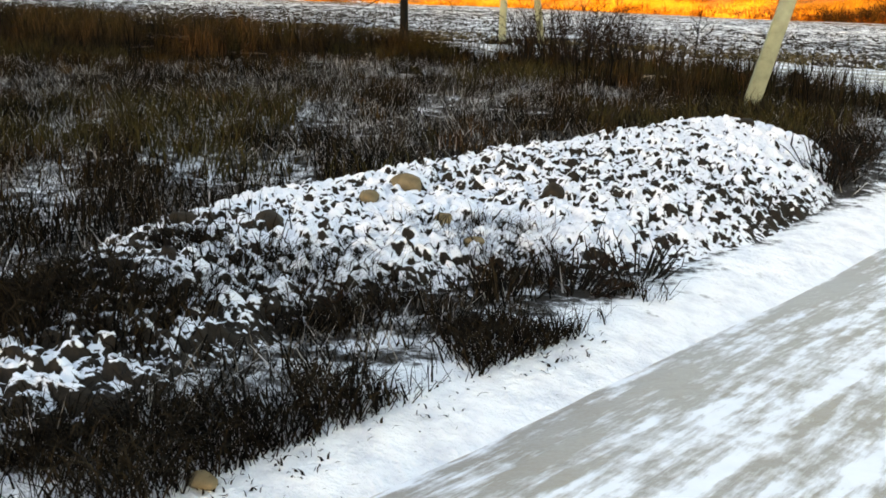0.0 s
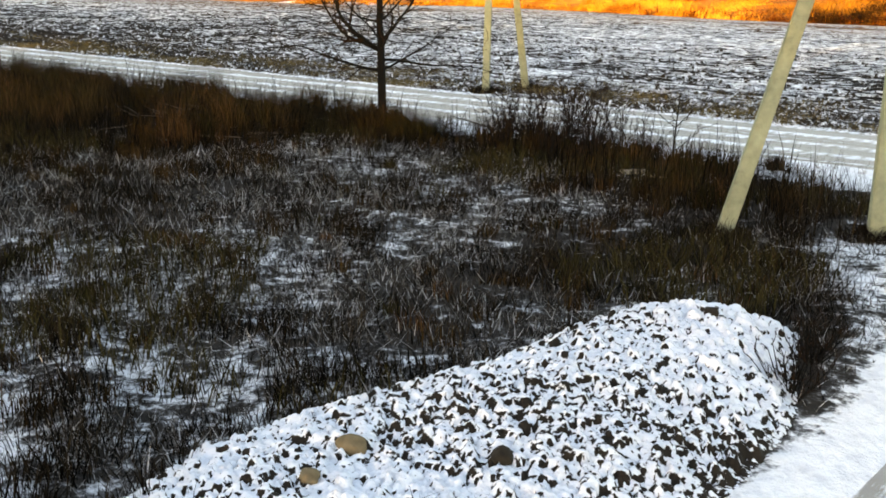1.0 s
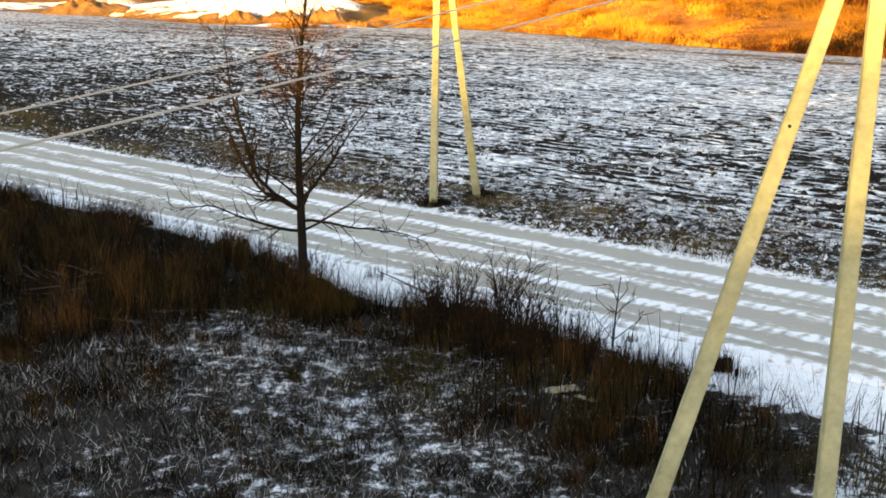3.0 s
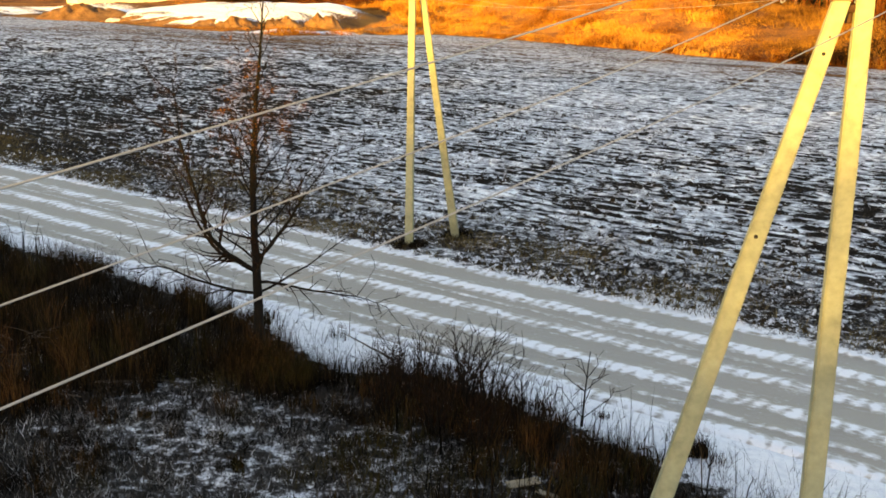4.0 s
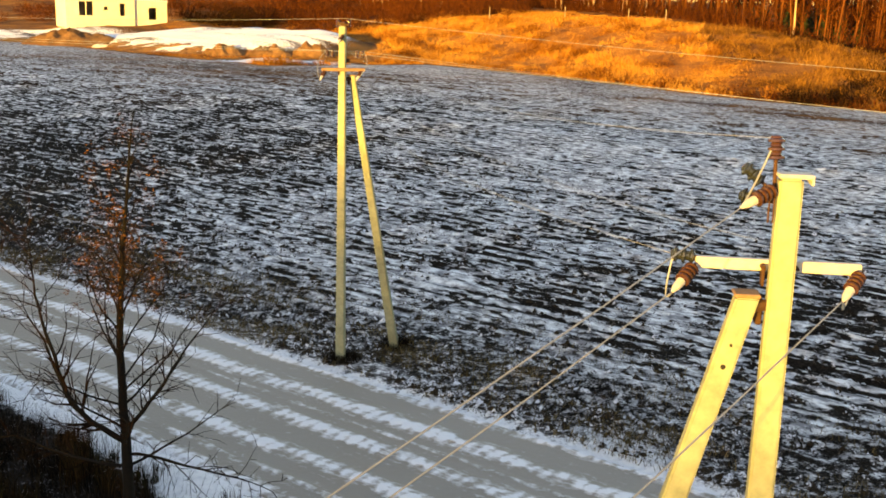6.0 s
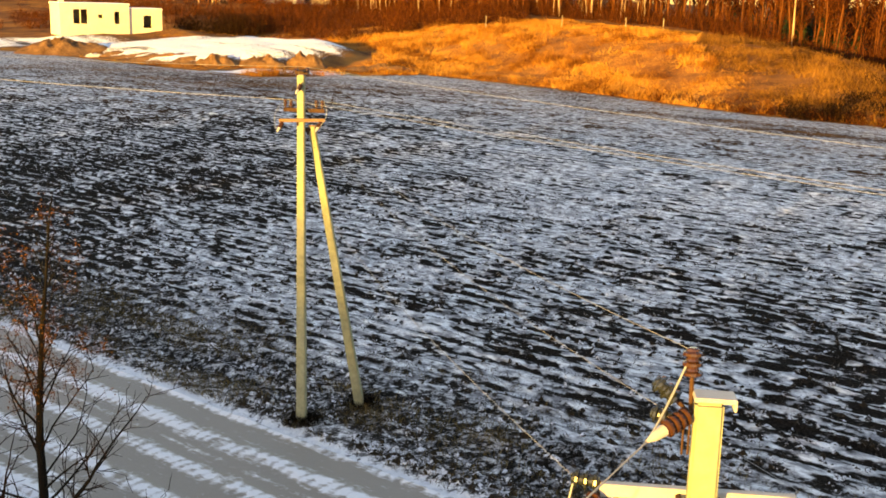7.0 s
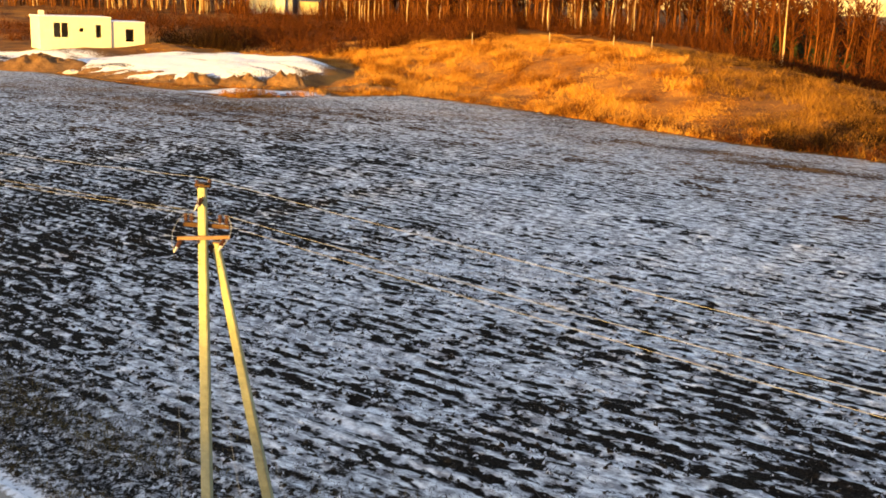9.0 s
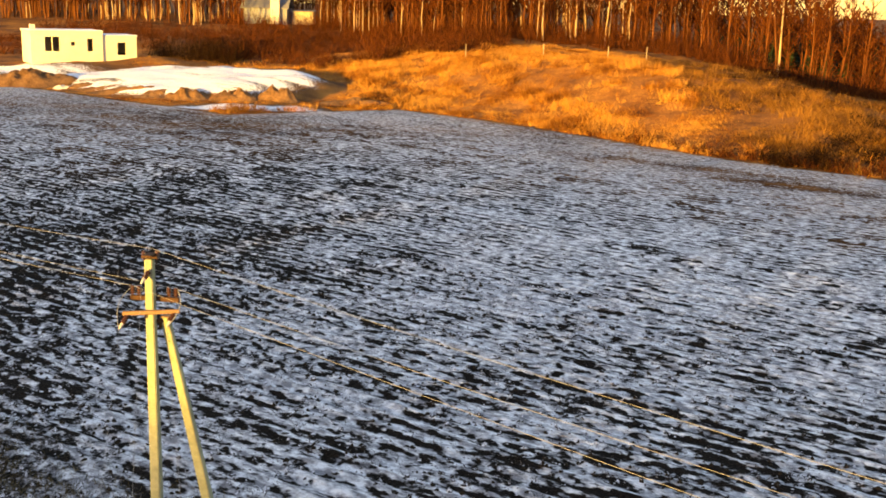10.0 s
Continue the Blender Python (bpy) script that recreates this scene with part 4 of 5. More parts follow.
def young_tree(name, x, y, z, tall, r, limbs, label, seed, leaves=0):
    """limbs: rows of height, azimuth, first rise, length, upward curl and thickness."""
    rng = random.Random(seed)
    r2 = np.random.RandomState(seed)
    root = empty(name, pose(x, y, z))
    tagged(root, label, "tree")
    segs, pts = stem(rng, Vector((0, 0, -0.1)), Vector((0, 0, 1)), tall + 0.1, r, 0.008, 0.03, 0.02)
    chain_part("trunk", pts, 10, M_BARK, root)
    tips = []
    for z0, az, rise, ln, curl, thick in limbs:
        p, d, rr = pts[max(1, min(int(z0 / tall * (len(pts) - 1)), len(pts) - 2))]
        a = radians(az)
        way = Vector((math.cos(a), math.sin(a), rise)).normalized()
        ls, lp = stem(rng, p, way, ln, thick * 0.95, 0.007, 0.10, curl)
        limb = chain_part("limb", lp, 6, M_BARK, root)
        tw = []
        for p2, d2, r_2 in lp[2:]:
            for _ in range(2 if rng.random() < 0.35 else 1):
                ts, tp = stem(rng, p2, sideways(rng, d2, 0.75), max(0.2, ln * rng.uniform(0.12, 0.40)), max(0.009, r_2 * 0.6), 0.0045, 0.14, 0.02, 0.14)
                tw += ts
                for p3, d3, r3 in tp[1::2]:
                    us, up_ = stem(rng, p3, sideways(rng, d3, 0.75), rng.uniform(0.12, 0.42), 0.0075, 0.004, 0.12, 0.02, 0.14)
                    tw += us
                    tips.append(up_[-1][0])
        seg_part("branchwork", tw, 3, M_TWIG, limb, kind="stuff")
    if leaves:
        pts2 = [t for t in tips if t.z > tall * 0.56 and math.hypot(t.x, t.y) < 1.1]
        P, Q = [], []
        for i in range(leaves):
            t = pts2[r2.randint(len(pts2))]
            c = np.array(t) + r2.randn(3) * 0.07
            a = r2.randn(3)
            a /= np.linalg.norm(a)
            b = np.cross(a, r2.randn(3))
            b /= np.linalg.norm(b)
            L, W = 0.013 + 0.016 * r2.rand(), 0.006 + 0.007 * r2.rand()
            k = len(P)
            P += [c - a * L, c + b * W, c + a * L, c - b * W + np.cross(a, b) * 0.01]
            Q.append((k, k + 1, k + 2, k + 3))
        ob = new("leaves", fastmesh("leaves", P, Q, [M_LEAF]))
        ob.parent = root
        tagged(ob, "few withered reddish leaves", kind="stuff")
    return root


TREE_LIMBS = [(2.08, 186, 0.46, 4.3, 0.085, 0.060), (2.0, 170, 0.36, 3.5, 0.04, 0.050), (1.75, 179, 0.08, 2.8, 0.03, 0.042), (2.20, 8, 1.25, 2.7, 0.045, 0.045),
              (1.96, -8, 0.26, 2.9, -0.08, 0.036), (1.75, 24, 0.4, 1.9, 0.0, 0.030), (2.1, 80, 0.6, 2.2, 0.04, 0.034), (2.0, -80, 0.5, 2.0, 0.04, 0.034),
              (2.4, 230, 0.6, 2.0, 0.03, 0.028), (2.85, 165, 0.12, 1.8, 0.06, 0.028), (3.0, 320, 0.7, 1.5, 0.03, 0.024), (2.7, 15, 0.8, 1.9, 0.04, 0.026)]
for k in range(11):
    TREE_LIMBS.append((3.25 + 0.12 * k, 137 * k, 1.5, 1.75 - 0.05 * k, 0.04, 0.022))
for k in range(20):
    TREE_LIMBS.append((4.5 + 0.14 * k, 137 * k + 40, 1.6, 0.95 - 0.034 * k, 0.03, 0.014))
young_tree("young_tree", -2.1, 26.3, 0.0, 7.7, 0.115, TREE_LIMBS, "bare young roadside tree keeping some withered leaves", 11, 2500)


# ---- dead weeds and grass ----
def scatter(rng, n, u0, u1, v0, v1):
    return rng.uniform(u0, u1, n), rng.uniform(v0, v1, n)


def plant(name, u, v, hgt, wid, lean, mat, rng, label, cat, far=False):
    x, y = xy(u, v)
    pos = np.stack([x, y, height(x, y) - 0.01 + np.clip(mound_height(u, v), 0, None)], 1)
    vv, f = blade_arrays(pos, hgt, wid, lean, rng)
    if far:
        vv, f = vv.reshape(len(pos), 5, 3)[:, [0, 1, 4]].reshape(-1, 3), np.arange(3 * len(pos)).reshape(-1, 3)
    return tagged(new(name, fastmesh(name, vv, f, [mat])), label, cat, kind="stuff")


def build_weeds():
    rng = np.random.RandomState(3)
    # the whole rough lot
    u, v = scatter(rng, 560000, -40, -2.6, 1.0, 22.6)
    x, y = xy(u, v)
    cl = fbm(x * 2.0, y * 2.0, 3)
    ragged = v + 1.6 * (fbm(x * 0.7 + 5, y * 0.7, 3) - 0.5)
    tall = smooth(0, 2.4, v - rank_from(u)) * smooth(-4.6, -7.0, u)
    ragged = ragged - bank_shift(u)
    thin = smooth(20.0, 20.9, ragged)
    corner = smooth(-0.3, 0.3, corner_side(u, v)) * smooth(10.0, 11.0, v)
    onm = mound_height(u, v) > 0.03 + 0.10 * rng.rand(len(u)) + 0.12 * rng.rand(len(u)) * (v < 5.2) + 0.35 * (v < 4.6) * (fbm(u * 1.7 + 6, v * 1.7, 2) > 0.47) * (u > -4.6)
    p = np.clip(0.26 + 2.6 * (cl - 0.50), 0.03, 1) * (1 - tall) + tall * np.clip(0.55 + 2.0 * (cl - 0.5), 0, 1)
    foot = smooth(-4.9, -4.3, u) * (1 - smooth(8.5, 10, v))
    p = p * (1 - 0.95 * smooth(-3.9, -3.3, u) * smooth(6.2, 6.8, v) * (1 - smooth(10.2, 10.8, v)))
    p = p * np.clip(np.hypot(u + 9.5, v - 18.5) - 0.2, 0.15, 1)
    p = np.maximum(p, 0.85 * corner_weeds(u, v))
    fore = smooth(-4.4, -3.4, u) * (1 - smooth(4.2, 5.2, v))
    p = p * (1 - 0.62 * fore) * (1 - 0.45 * np.exp(-((u + 10) / 3.6) ** 2 - ((v - 10.2) / 2.2) ** 2))
    p = p * (1 - 0.93 * thin) * (1 - 0.85 * corner) * (1 - 0.30 * foot)
    keep = (rng.rand(len(u)) < p) & ~onm
    keep &= (u < -2.45 - 0.9 * fbm(v * 1.3, v * 0.0 + 4.4, 3) - 0.25 * rng.rand(len(u)))
    u, v, tall, cl, fore = u[keep], v[keep], tall[keep], cl[keep], fore[keep]
    n = len(u)
    h = (0.10 + 0.26 * rng.rand(n) ** 1.5 + 0.35 * np.clip(cl - 0.45, 0, 1)) + tall * (0.08 + 0.6 * rng.rand(n) ** 2) * np.clip(2.6 * (fbm(u * 0.9, v * 0.9, 2) - 0.25), 0.15, 1.5)
    h = h * (1 - 0.42 * fore)
    wid, lean = 0.006 + 0.010 * rng.rand(n), 0.2 + 0.6 * rng.rand(n) + 0.5 * fore
    for k, name, label in ((v < 9.5, "dead_weeds", "dense dark brown dead weeds and grass beside the mound"), (v >= 9.5, "far_dead_weeds", "dense dark brown dead weeds and grass over the lot")):
        plant(name, u[k], v[k], h[k], wid[k], lean[k], M_WEED, rng, label, "weeds", name != "dead_weeds")
    # short frosted grass between the weeds
    u, v = scatter(rng, 460000, -34, -2.7, 1.5, 21.6)
    x, y = xy(u, v)
    p = np.clip(0.55 + 1.6 * (fbm(x * 1.3 + 8, y * 1.3, 3) - 0.5), 0.1, 1) * (1 - 0.75 * smooth(0, 2, v - rank_from(u))) * (1 - 0.7 * smooth(-4.6, -3.6, u) * smooth(4.2, 5.2, v)) * (1 - 0.7 * np.exp(-((u + 6.8) / 1.9) ** 2 - ((v - 13.6) / 2.4) ** 2))
    keep = (rng.rand(len(u)) < p) & (mound_height(u, v) < 0.02) & (u < -2.5 - 0.5 * rng.rand(len(u)))
    u, v = u[keep], v[keep]
    n = len(u)
    plant("frosted_grass", u, v, 0.05 + 0.20 * rng.rand(n) ** 1.6, 0.007 + 0.011 * rng.rand(n), 0.25 + 0.8 * rng.rand(n), M_FROST, rng, "short frosted grey-brown grass over the rough lot", "grass", True)
    # olive tufts
    u, v = scatter(rng, 60000, -30, -4, 2, 21)
    x, y = xy(u, v)
    keep = fbm(x * 0.35 + 31, y * 0.35 + 8, 3) > 0.62
    keep &= mound_height(u, v) < 0.05
    u, v = u[keep], v[keep]
    n = len(u)
    plant("olive_grass", u, v, 0.2 + 0.3 * rng.rand(n), 0.010 + 0.01 * rng.rand(n), 0.3 + 0.5 * rng.rand(n), M_OLIVE, rng, "matted olive and straw-coloured grass tufts", "grass")
    # low growth in front of the mound
    u, v = scatter(rng, 90000, -4.8, -2.35, 0.0, 8.8)
    x, y = xy(u, v)
    keep = (fbm(x * 1.4, y * 1.4, 3) + 0.05 * rng.randn(len(u)) - 0.25 * smooth(6.1, 6.7, v) > 0.465 + 0.095 * smooth(3.2, 2.2, v) + 0.03 * smooth(5.0, 6.0, v)) & (mound_height(u, v) < 0.02 + (0.26 + 0.30 * (v < 4.4)) * fbm(x * 1.6, y * 1.6, 2) * (1 - smooth(6.0, 7.5, v)))
    u, v = u[keep], v[keep]
    n = len(u)
    plant("low_weeds", u, v, 0.06 + 0.20 * rng.rand(n) ** 1.6, 0.003 + 0.008 * rng.rand(n), 0.5 + 1.0 * rng.rand(n), M_WEED, rng, "low dark weeds along the mound's foot", "weeds")
    # weeds grown over the low end of the mound
    u, v = scatter(rng, 26000, -4.9, -2.6, 1.0, 5.0)
    keep = (fbm(u * 1.5 + 3, v * 1.5, 3) + 0.05 * rng.randn(len(u)) > 0.53 + 0.10 * smooth(3.4, 4.8, v) + 0.10 * smooth(-4.1, -4.8, u)) & (mound_height(u, v) > 0.0)
    u, v = u[keep], v[keep]
    n = len(u)
    plant("mound_weeds", u, v, 0.07 + 0.22 * rng.rand(n) ** 1.5, 0.004 + 0.008 * rng.rand(n), 0.4 + 0.9 * rng.rand(n), M_WEED, rng, "dark dead weeds grown over the mound's low end", "weeds")
    # withered leaves and straw blown out over the snow's edge
    u, v = scatter(rng, 9000, -3.4, -1.9, 0.4, 5.2)
    keep = rng.rand(len(u)) < np.clip(5.0 * (fbm(u * 2.6, v * 1.9, 3) - 0.50), 0, 1) * np.clip(1.3 * (-1.9 - u), 0, 1)
    u, v = u[keep], v[keep]
    n = len(u)
    plant("withered_litter", u, v, 0.012 + 0.022 * rng.rand(n), 0.005 + 0.011 * rng.rand(n), 1.0 + 1.2 * rng.rand(n), M_WEED, rng, "withered dark leaves and straw strewn on the snow", "litter")
    # roadside strip on the field's edge
    u, v = scatter(rng, 200000, -80, 45, 29.4, 36.0)
    keep = rng.rand(len(u)) < np.clip(3.0 * (fbm(u * 0.4, v * 0.8, 3) - 0.36), 0, 1) * (1 - 0.85 * smooth(31, 35, v)) * (0.35 + 0.65 * smooth(-2, -12, u))
    u, v = u[keep], v[keep]
    n = len(u)
    plant("verge_grass", u, v, 0.08 + 0.20 * rng.rand(n), 0.010 + 0.014 * rng.rand(n), 0.5 + 0.8 * rng.rand(n), M_DRYGRASS, rng, "short dry brown grass on the road verge", "grass")
    # rank grass round the feet of the poles
    cx = np.array([6.28, 4.0, 0.05, 1.42])
    cy = np.array([16.6, 16.5, 36.85, 38.25])
    k = rng.randint(0, 4, 5200)
    rr, aa = 0.55 * rng.rand(5200) ** 0.7, rng.rand(5200) * 6.283
    u, v = uv(cx[k] + rr * np.cos(aa), cy[k] + rr * np.sin(aa))
    plant("pole_foot_grass", u, v, (0.12 + 0.3 * rng.rand(5200)) * (1 - rr), 0.008 + 0.008 * rng.rand(5200), 0.3 + 0.8 * rng.rand(5200), M_WEED, rng, "rank brown grass round the pole feet", "grass")
    # stubble and clods of grass in the field
    u, v = rng.uniform(-70, 30, 330000), 30.5 + 60 * rng.rand(330000) ** 1.7
    keep = rng.rand(len(u)) < np.clip(3.2 * (fbm(u * 0.8, v * 1.5, 3) - 0.44), 0.03, 1)
    u, v = u[keep], v[keep]
    n = len(u)
    plant("field_stubble", u, v, 0.05 + 0.17 * rng.rand(n) ** 1.6, 0.015 + 0.03 * rng.rand(n), 0.5 + 0.9 * rng.rand(n), M_STUBBLE, rng, "short frosted stubble and grass in the ploughed rows", "stubble", True)
    # tall tan grass on the bank beyond the field
    x, e = rng.uniform(-62, 86, 640000), rng.uniform(0, 1, 640000) ** 1.15 * 98
    y = field_edge(x) + e
    pad = pad_mask(*uv(x, y), 27.0, 15.0)
    keep = (e > 0.3 + 1.5 * rng.rand(len(x))) & (pad < 0.1) & (np.hypot((x + 26) / 11, (y - 160) / 4.5) > 1) & (rng.rand(len(x)) < np.clip(0.65 + 1.6 * (fbm(x * 0.12, y * 0.12, 3) - 0.35), 0.35, 1) * (1 - 0.7 * smooth(-22, -40, x) * smooth(6, 30, e)))
    u, v = uv(x[keep], y[keep])
    brown = x[keep] + 14 * (fbm(u * 0.12, v * 0.12, 3) - 0.5) > 26 + 8 * rng.rand(keep.sum())
    ub, vb = u[brown], v[brown]
    n = len(ub)
    plant("brown_bank_grass", ub, vb, (0.14 + 0.22 * rng.rand(n)) * np.clip(4.5 * (fbm(ub * 0.28, vb * 0.28, 3) - 0.30), 0.40, 3.0), 0.05 + 0.05 * rng.rand(n), 0.5 + 0.9 * rng.rand(n), M_BANKBROWN, rng, "rank brown grass at the low end of the bank", "grass", True)
    u, v = u[~brown], v[~brown]
    n = len(u)
    plant("tall_dry_grass", u, v, (0.14 + 0.22 * rng.rand(n)) * np.clip(4.5 * (fbm(u * 0.28, v * 0.28, 3) - 0.30), 0.45, 3.0), 0.05 + 0.05 * rng.rand(n), 0.5 + 0.9 * rng.rand(n), M_BANKGRASS, rng, "tall tan dry grass covering the sunlit bank", "grass", True)


build_weeds()


def build_bank_clumps():
    """Tussocks of long grass leaning down the sunlit bank, thick in some streaks and thin in others."""
    rng = np.random.RandomState(61)
    x, e = rng.uniform(-30, 80, 16000), 0.5 + 78 * rng.rand(16000)
    y = field_edge(x) + e
    streak = fbm(x * 0.16 + y * 0.06, y * 0.07 - x * 0.03, 3)
    keep = (rng.rand(len(x)) < np.clip(5.0 * (streak - 0.44), 0.02, 1)) & (pad_mask(*uv(x, y), 29.0, 17.0) < 0.05) & (y < forest_front(x) - 4)
    u, v = uv(x[keep], y[keep])
    size = np.repeat(0.5 + 0.8 * rng.rand(len(u)) ** 1.5, 16)
    u, v = np.repeat(u, 16), np.repeat(v, 16)
    n = len(u)
    u, v = u + rng.randn(n) * 0.35 * size, v + rng.randn(n) * 0.35 * size
    brown = xy(u, v)[0] + 16 * (fbm(u * 0.15, v * 0.15, 2) - 0.5) > 30
    for name, pick, mat, label in (("grass_tussocks", ~brown, M_BANKGRASS, "long tan grass tussocks on the sunlit bank"), ("brown_tussocks", brown, M_BANKBROWN, "long brown grass tussocks at the low end of the bank")):
        k = pick.sum()
        plant(name, u[pick], v[pick], size[pick] * (0.7 + 0.5 * rng.rand(k)), 0.05 + 0.06 * rng.rand(k), 0.3 + 0.7 * rng.rand(k), mat, rng, label, "grass", True)


build_bank_clumps()


def build_clods():
    """Turned-up clods along the field's edge and in its first rows."""
    rng = np.random.RandomState(41)
    u = rng.uniform(-75, 30, 52000)
    v = 29.7 + 34 * rng.rand(52000) ** 1.9
    keep = rng.rand(len(u)) < np.clip(2.6 * (fbm(u * 0.7, v * 1.3, 3) - 0.34), 0.05, 1)
    u, v = u[keep], v[keep]
    n = len(u)
    x, y = xy(u, v)
    r = 0.04 + 0.10 * rng.rand(n) ** 1.8
    base = np.array([(1, 0, 0), (0.31, 0.95, 0.1), (-0.8, 0.58, 0), (-0.8, -0.58, 0.1), (0.31, -0.95, 0), (0.2, 0.1, 0.8), (-0.3, -0.15, 0.65), (0, 0, -0.5)], float)
    a = rng.rand(n) * 6.283
    p = base[None] * (1 + 0.35 * rng.randn(n, 8, 1).clip(-1.5, 1.5)) * r[:, None, None]
    px = p[..., 0] * np.cos(a)[:, None] - p[..., 1] * np.sin(a)[:, None] * 0.8
    py = p[..., 0] * np.sin(a)[:, None] + p[..., 1] * np.cos(a)[:, None] * 0.8
    verts = np.stack([x[:, None] + px, y[:, None] + py, height(x, y)[:, None] + p[..., 2]], -1).reshape(-1, 3)
    tri = np.array([(0, 1, 5), (1, 2, 6), (1, 6, 5), (2, 3, 6), (3, 4, 6), (4, 5, 6), (4, 0, 5)])
    faces = ((np.arange(n) * 8)[:, None, None] + tri[None]).reshape(-1, 3)
    tagged(new("earth_clods", fastmesh("earth_clods", verts, faces, [M_CLOD])), "dark snow-dusted clods of turned earth along the field's edge", "clods", kind="stuff")


build_clods()


def bare_shrub(u, v, tall, wide, stems, seed, label):
    rng = random.Random(seed)
    x, y = xy(u, v)
    root = tagged(empty("bare_shrub", pose(x, y, float(height(x, y)))), label, "shrub", "bare shrubs on the road bank")
    tw = []
    for i in range(stems):
        a = rng.uniform(0, 2 * math.pi)
        k = rng.uniform(0.1, 1.0) * wide / tall
        ss, pp = stem(rng, Vector((math.cos(a) * 0.12 * k, math.sin(a) * 0.12 * k, -0.05)), Vector((math.cos(a) * k, math.sin(a) * k, 1)).normalized(), tall * rng.uniform(0.6, 1.05), 0.007 + 0.005 * tall, 0.004, 0.07, 0.02)
        chain_part("stem", pp, 4, M_BARK, root)
        for p, d, r in pp[1:]:
            for _ in range(2):
                tw += stem(rng, p, sideways(rng, d, 0.6), tall * rng.uniform(0.12, 0.35), 0.0035 + 0.0025 * tall, 0.0025, 0.1, 0.02, 0.12)[0]
    seg_part("branchwork", tw, 3, M_TWIG, root, kind="stuff")
    return root


for i, (u, v, t, w, n) in enumerate(((-13.9, 20.9, 1.15, 0.7, 16), (-13.1, 20.6, 1.45, 0.8, 20), (-12.3, 20.9, 1.6, 0.8, 22), (-11.6, 20.6, 1.5, 0.8, 20), (-10.9, 20.9, 1.3, 0.7, 16), (-10.2, 20.5, 1.1, 0.7, 14),
                                     (-13.2, 19.8, 1.3, 0.8, 18), (-12.0, 19.7, 1.35, 0.9, 20), (-10.9, 19.6, 1.15, 0.8, 16), (-17.6, 20.8, 0.8, 0.6, 10), (-9.0, 20.2, 0.7, 0.6, 10))):
    bare_shrub(u, v, t, w, n, 70 + i, "dark leafless shrub in dead weeds by the road")
young_tree("bare_sapling", 4.3, 23.6, 0.0, 1.4, 0.022, [(0.35 + 0.1 * k, 137 * k, 0.9, 0.65 - 0.04 * k, 0.02, 0.010) for k in range(9)], "slender bare sapling at the road's edge", 31)


for i, (x, y, t, w, n) in enumerate(((0.99, 6.45, 0.34, 0.5, 34), (0.55, 6.2, 0.26, 0.45, 26), (1.45, 6.85, 0.3, 0.4, 26), (-0.6, 5.6, 0.3, 0.5, 26), (3.55, 10.2, 0.5, 0.4, 22), (3.9, 11.0, 0.5, 0.4, 22))):
    bare_shrub(*uv(x, y), t, w, n, 90 + i, "low dark tangled bush at the mound's foot")


def fallen_branch(x, y, yaw, length, label, seed):
    rng = random.Random(seed)
    root = tagged(empty("fallen_branch", pose(x, y, float(height(x, y)) + 0.12, 0, 0, yaw)), label, "branch", "branches lying in the weeds")
    ss, pp = stem(rng, Vector((0, 0, 0)), Vector((1, 0, 0.06)).normalized(), length, 0.028, 0.01, 0.05, 0.0)
    chain_part("stick", pp, 6, M_DEADWOOD, root)
    for p, d, r in pp[2::2]:
        chain_part("side_twig", stem(rng, p, sideways(rng, d, 0.8), rng.uniform(0.25, 0.6), 0.010, 0.004, 0.1, 0.03)[1], 4, M_DEADWOOD, root)


def brush_pile(x, y, label, seed):
    rng = random.Random(seed)
    root = tagged(empty("brush_pile", pose(x, y, float(height(x, y)))), label, "brush pile")
    for i in range(46):
        a = rng.uniform(0, 2 * math.pi)
        p = Vector((rng.gauss(0, 0.55), rng.gauss(0, 0.45), rng.uniform(0.0, 0.35)))
        chain_part("twig", stem(rng, p, Vector((math.cos(a), math.sin(a), rng.uniform(0.0, 0.5))).normalized(), rng.uniform(0.4, 0.9), 0.011, 0.004, 0.06, -0.08)[1], 4, M_DEADWOOD if i % 3 else M_BARK, root)


fallen_branch(-4.9, 24.4, 8, 1.5, "pale fallen branch lying in dead weeds", 3)
fallen_branch(-5.9, 23.9, -12, 1.1, "pale fallen branch lying in dead weeds", 5)
fallen_branch(0.6, 26.4, 130, 1.6, "bare branch leaning out of the weeds by the road", 8)


def scrap_board(x, y, yaw, tilt, size):
    bm = bmesh.new()
    box(bm, (0, 0, 0), size, None, 0.006)
    ob = part("scrap_board", bm, M_BOARD, None)
    ob.matrix_basis = pose(x, y, float(height(x, y)) + 0.10, tilt, 0, yaw)
    return tagged(ob, "pale weathered board lying in dead weeds", "board", "boards thrown into the weeds")


scrap_board(3.2, 20.86, 25, 14, (0.55, 0.16, 0.03))
scrap_board(3.57, 20.55, -35, -10, (0.38, 0.14, 0.03))
brush_pile(-7.1, 26.0, "tangled pile of pale dead brushwood in weeds", 4)


def build_stalks():
    rng = np.random.RandomState(17)
    u, v = scatter(rng, 9600, -38, -4.5, 13.5, 22.4)
    x, y = xy(u, v)
    keep = rng.rand(len(u)) < smooth(-0.5, 2.0, v - rank_from(u)) * np.clip(2.4 * (fbm(x * 0.8 + 3, y * 0.8, 3) - 0.38), 0, 1) * (1 - 0.85 * smooth(20.2, 21.2, v - bank_shift(u)))
    u, v = u[keep], v[keep]
    n = len(u)
    plant("tall_stalks", u, v, 0.55 + 0.7 * rng.rand(n) ** 1.5, 0.010 + 0.018 * rng.rand(n), 0.08 + 0.25 * rng.rand(n), M_WEED, rng, "tall dead weed stalks along the road bank", "weeds")


build_stalks()


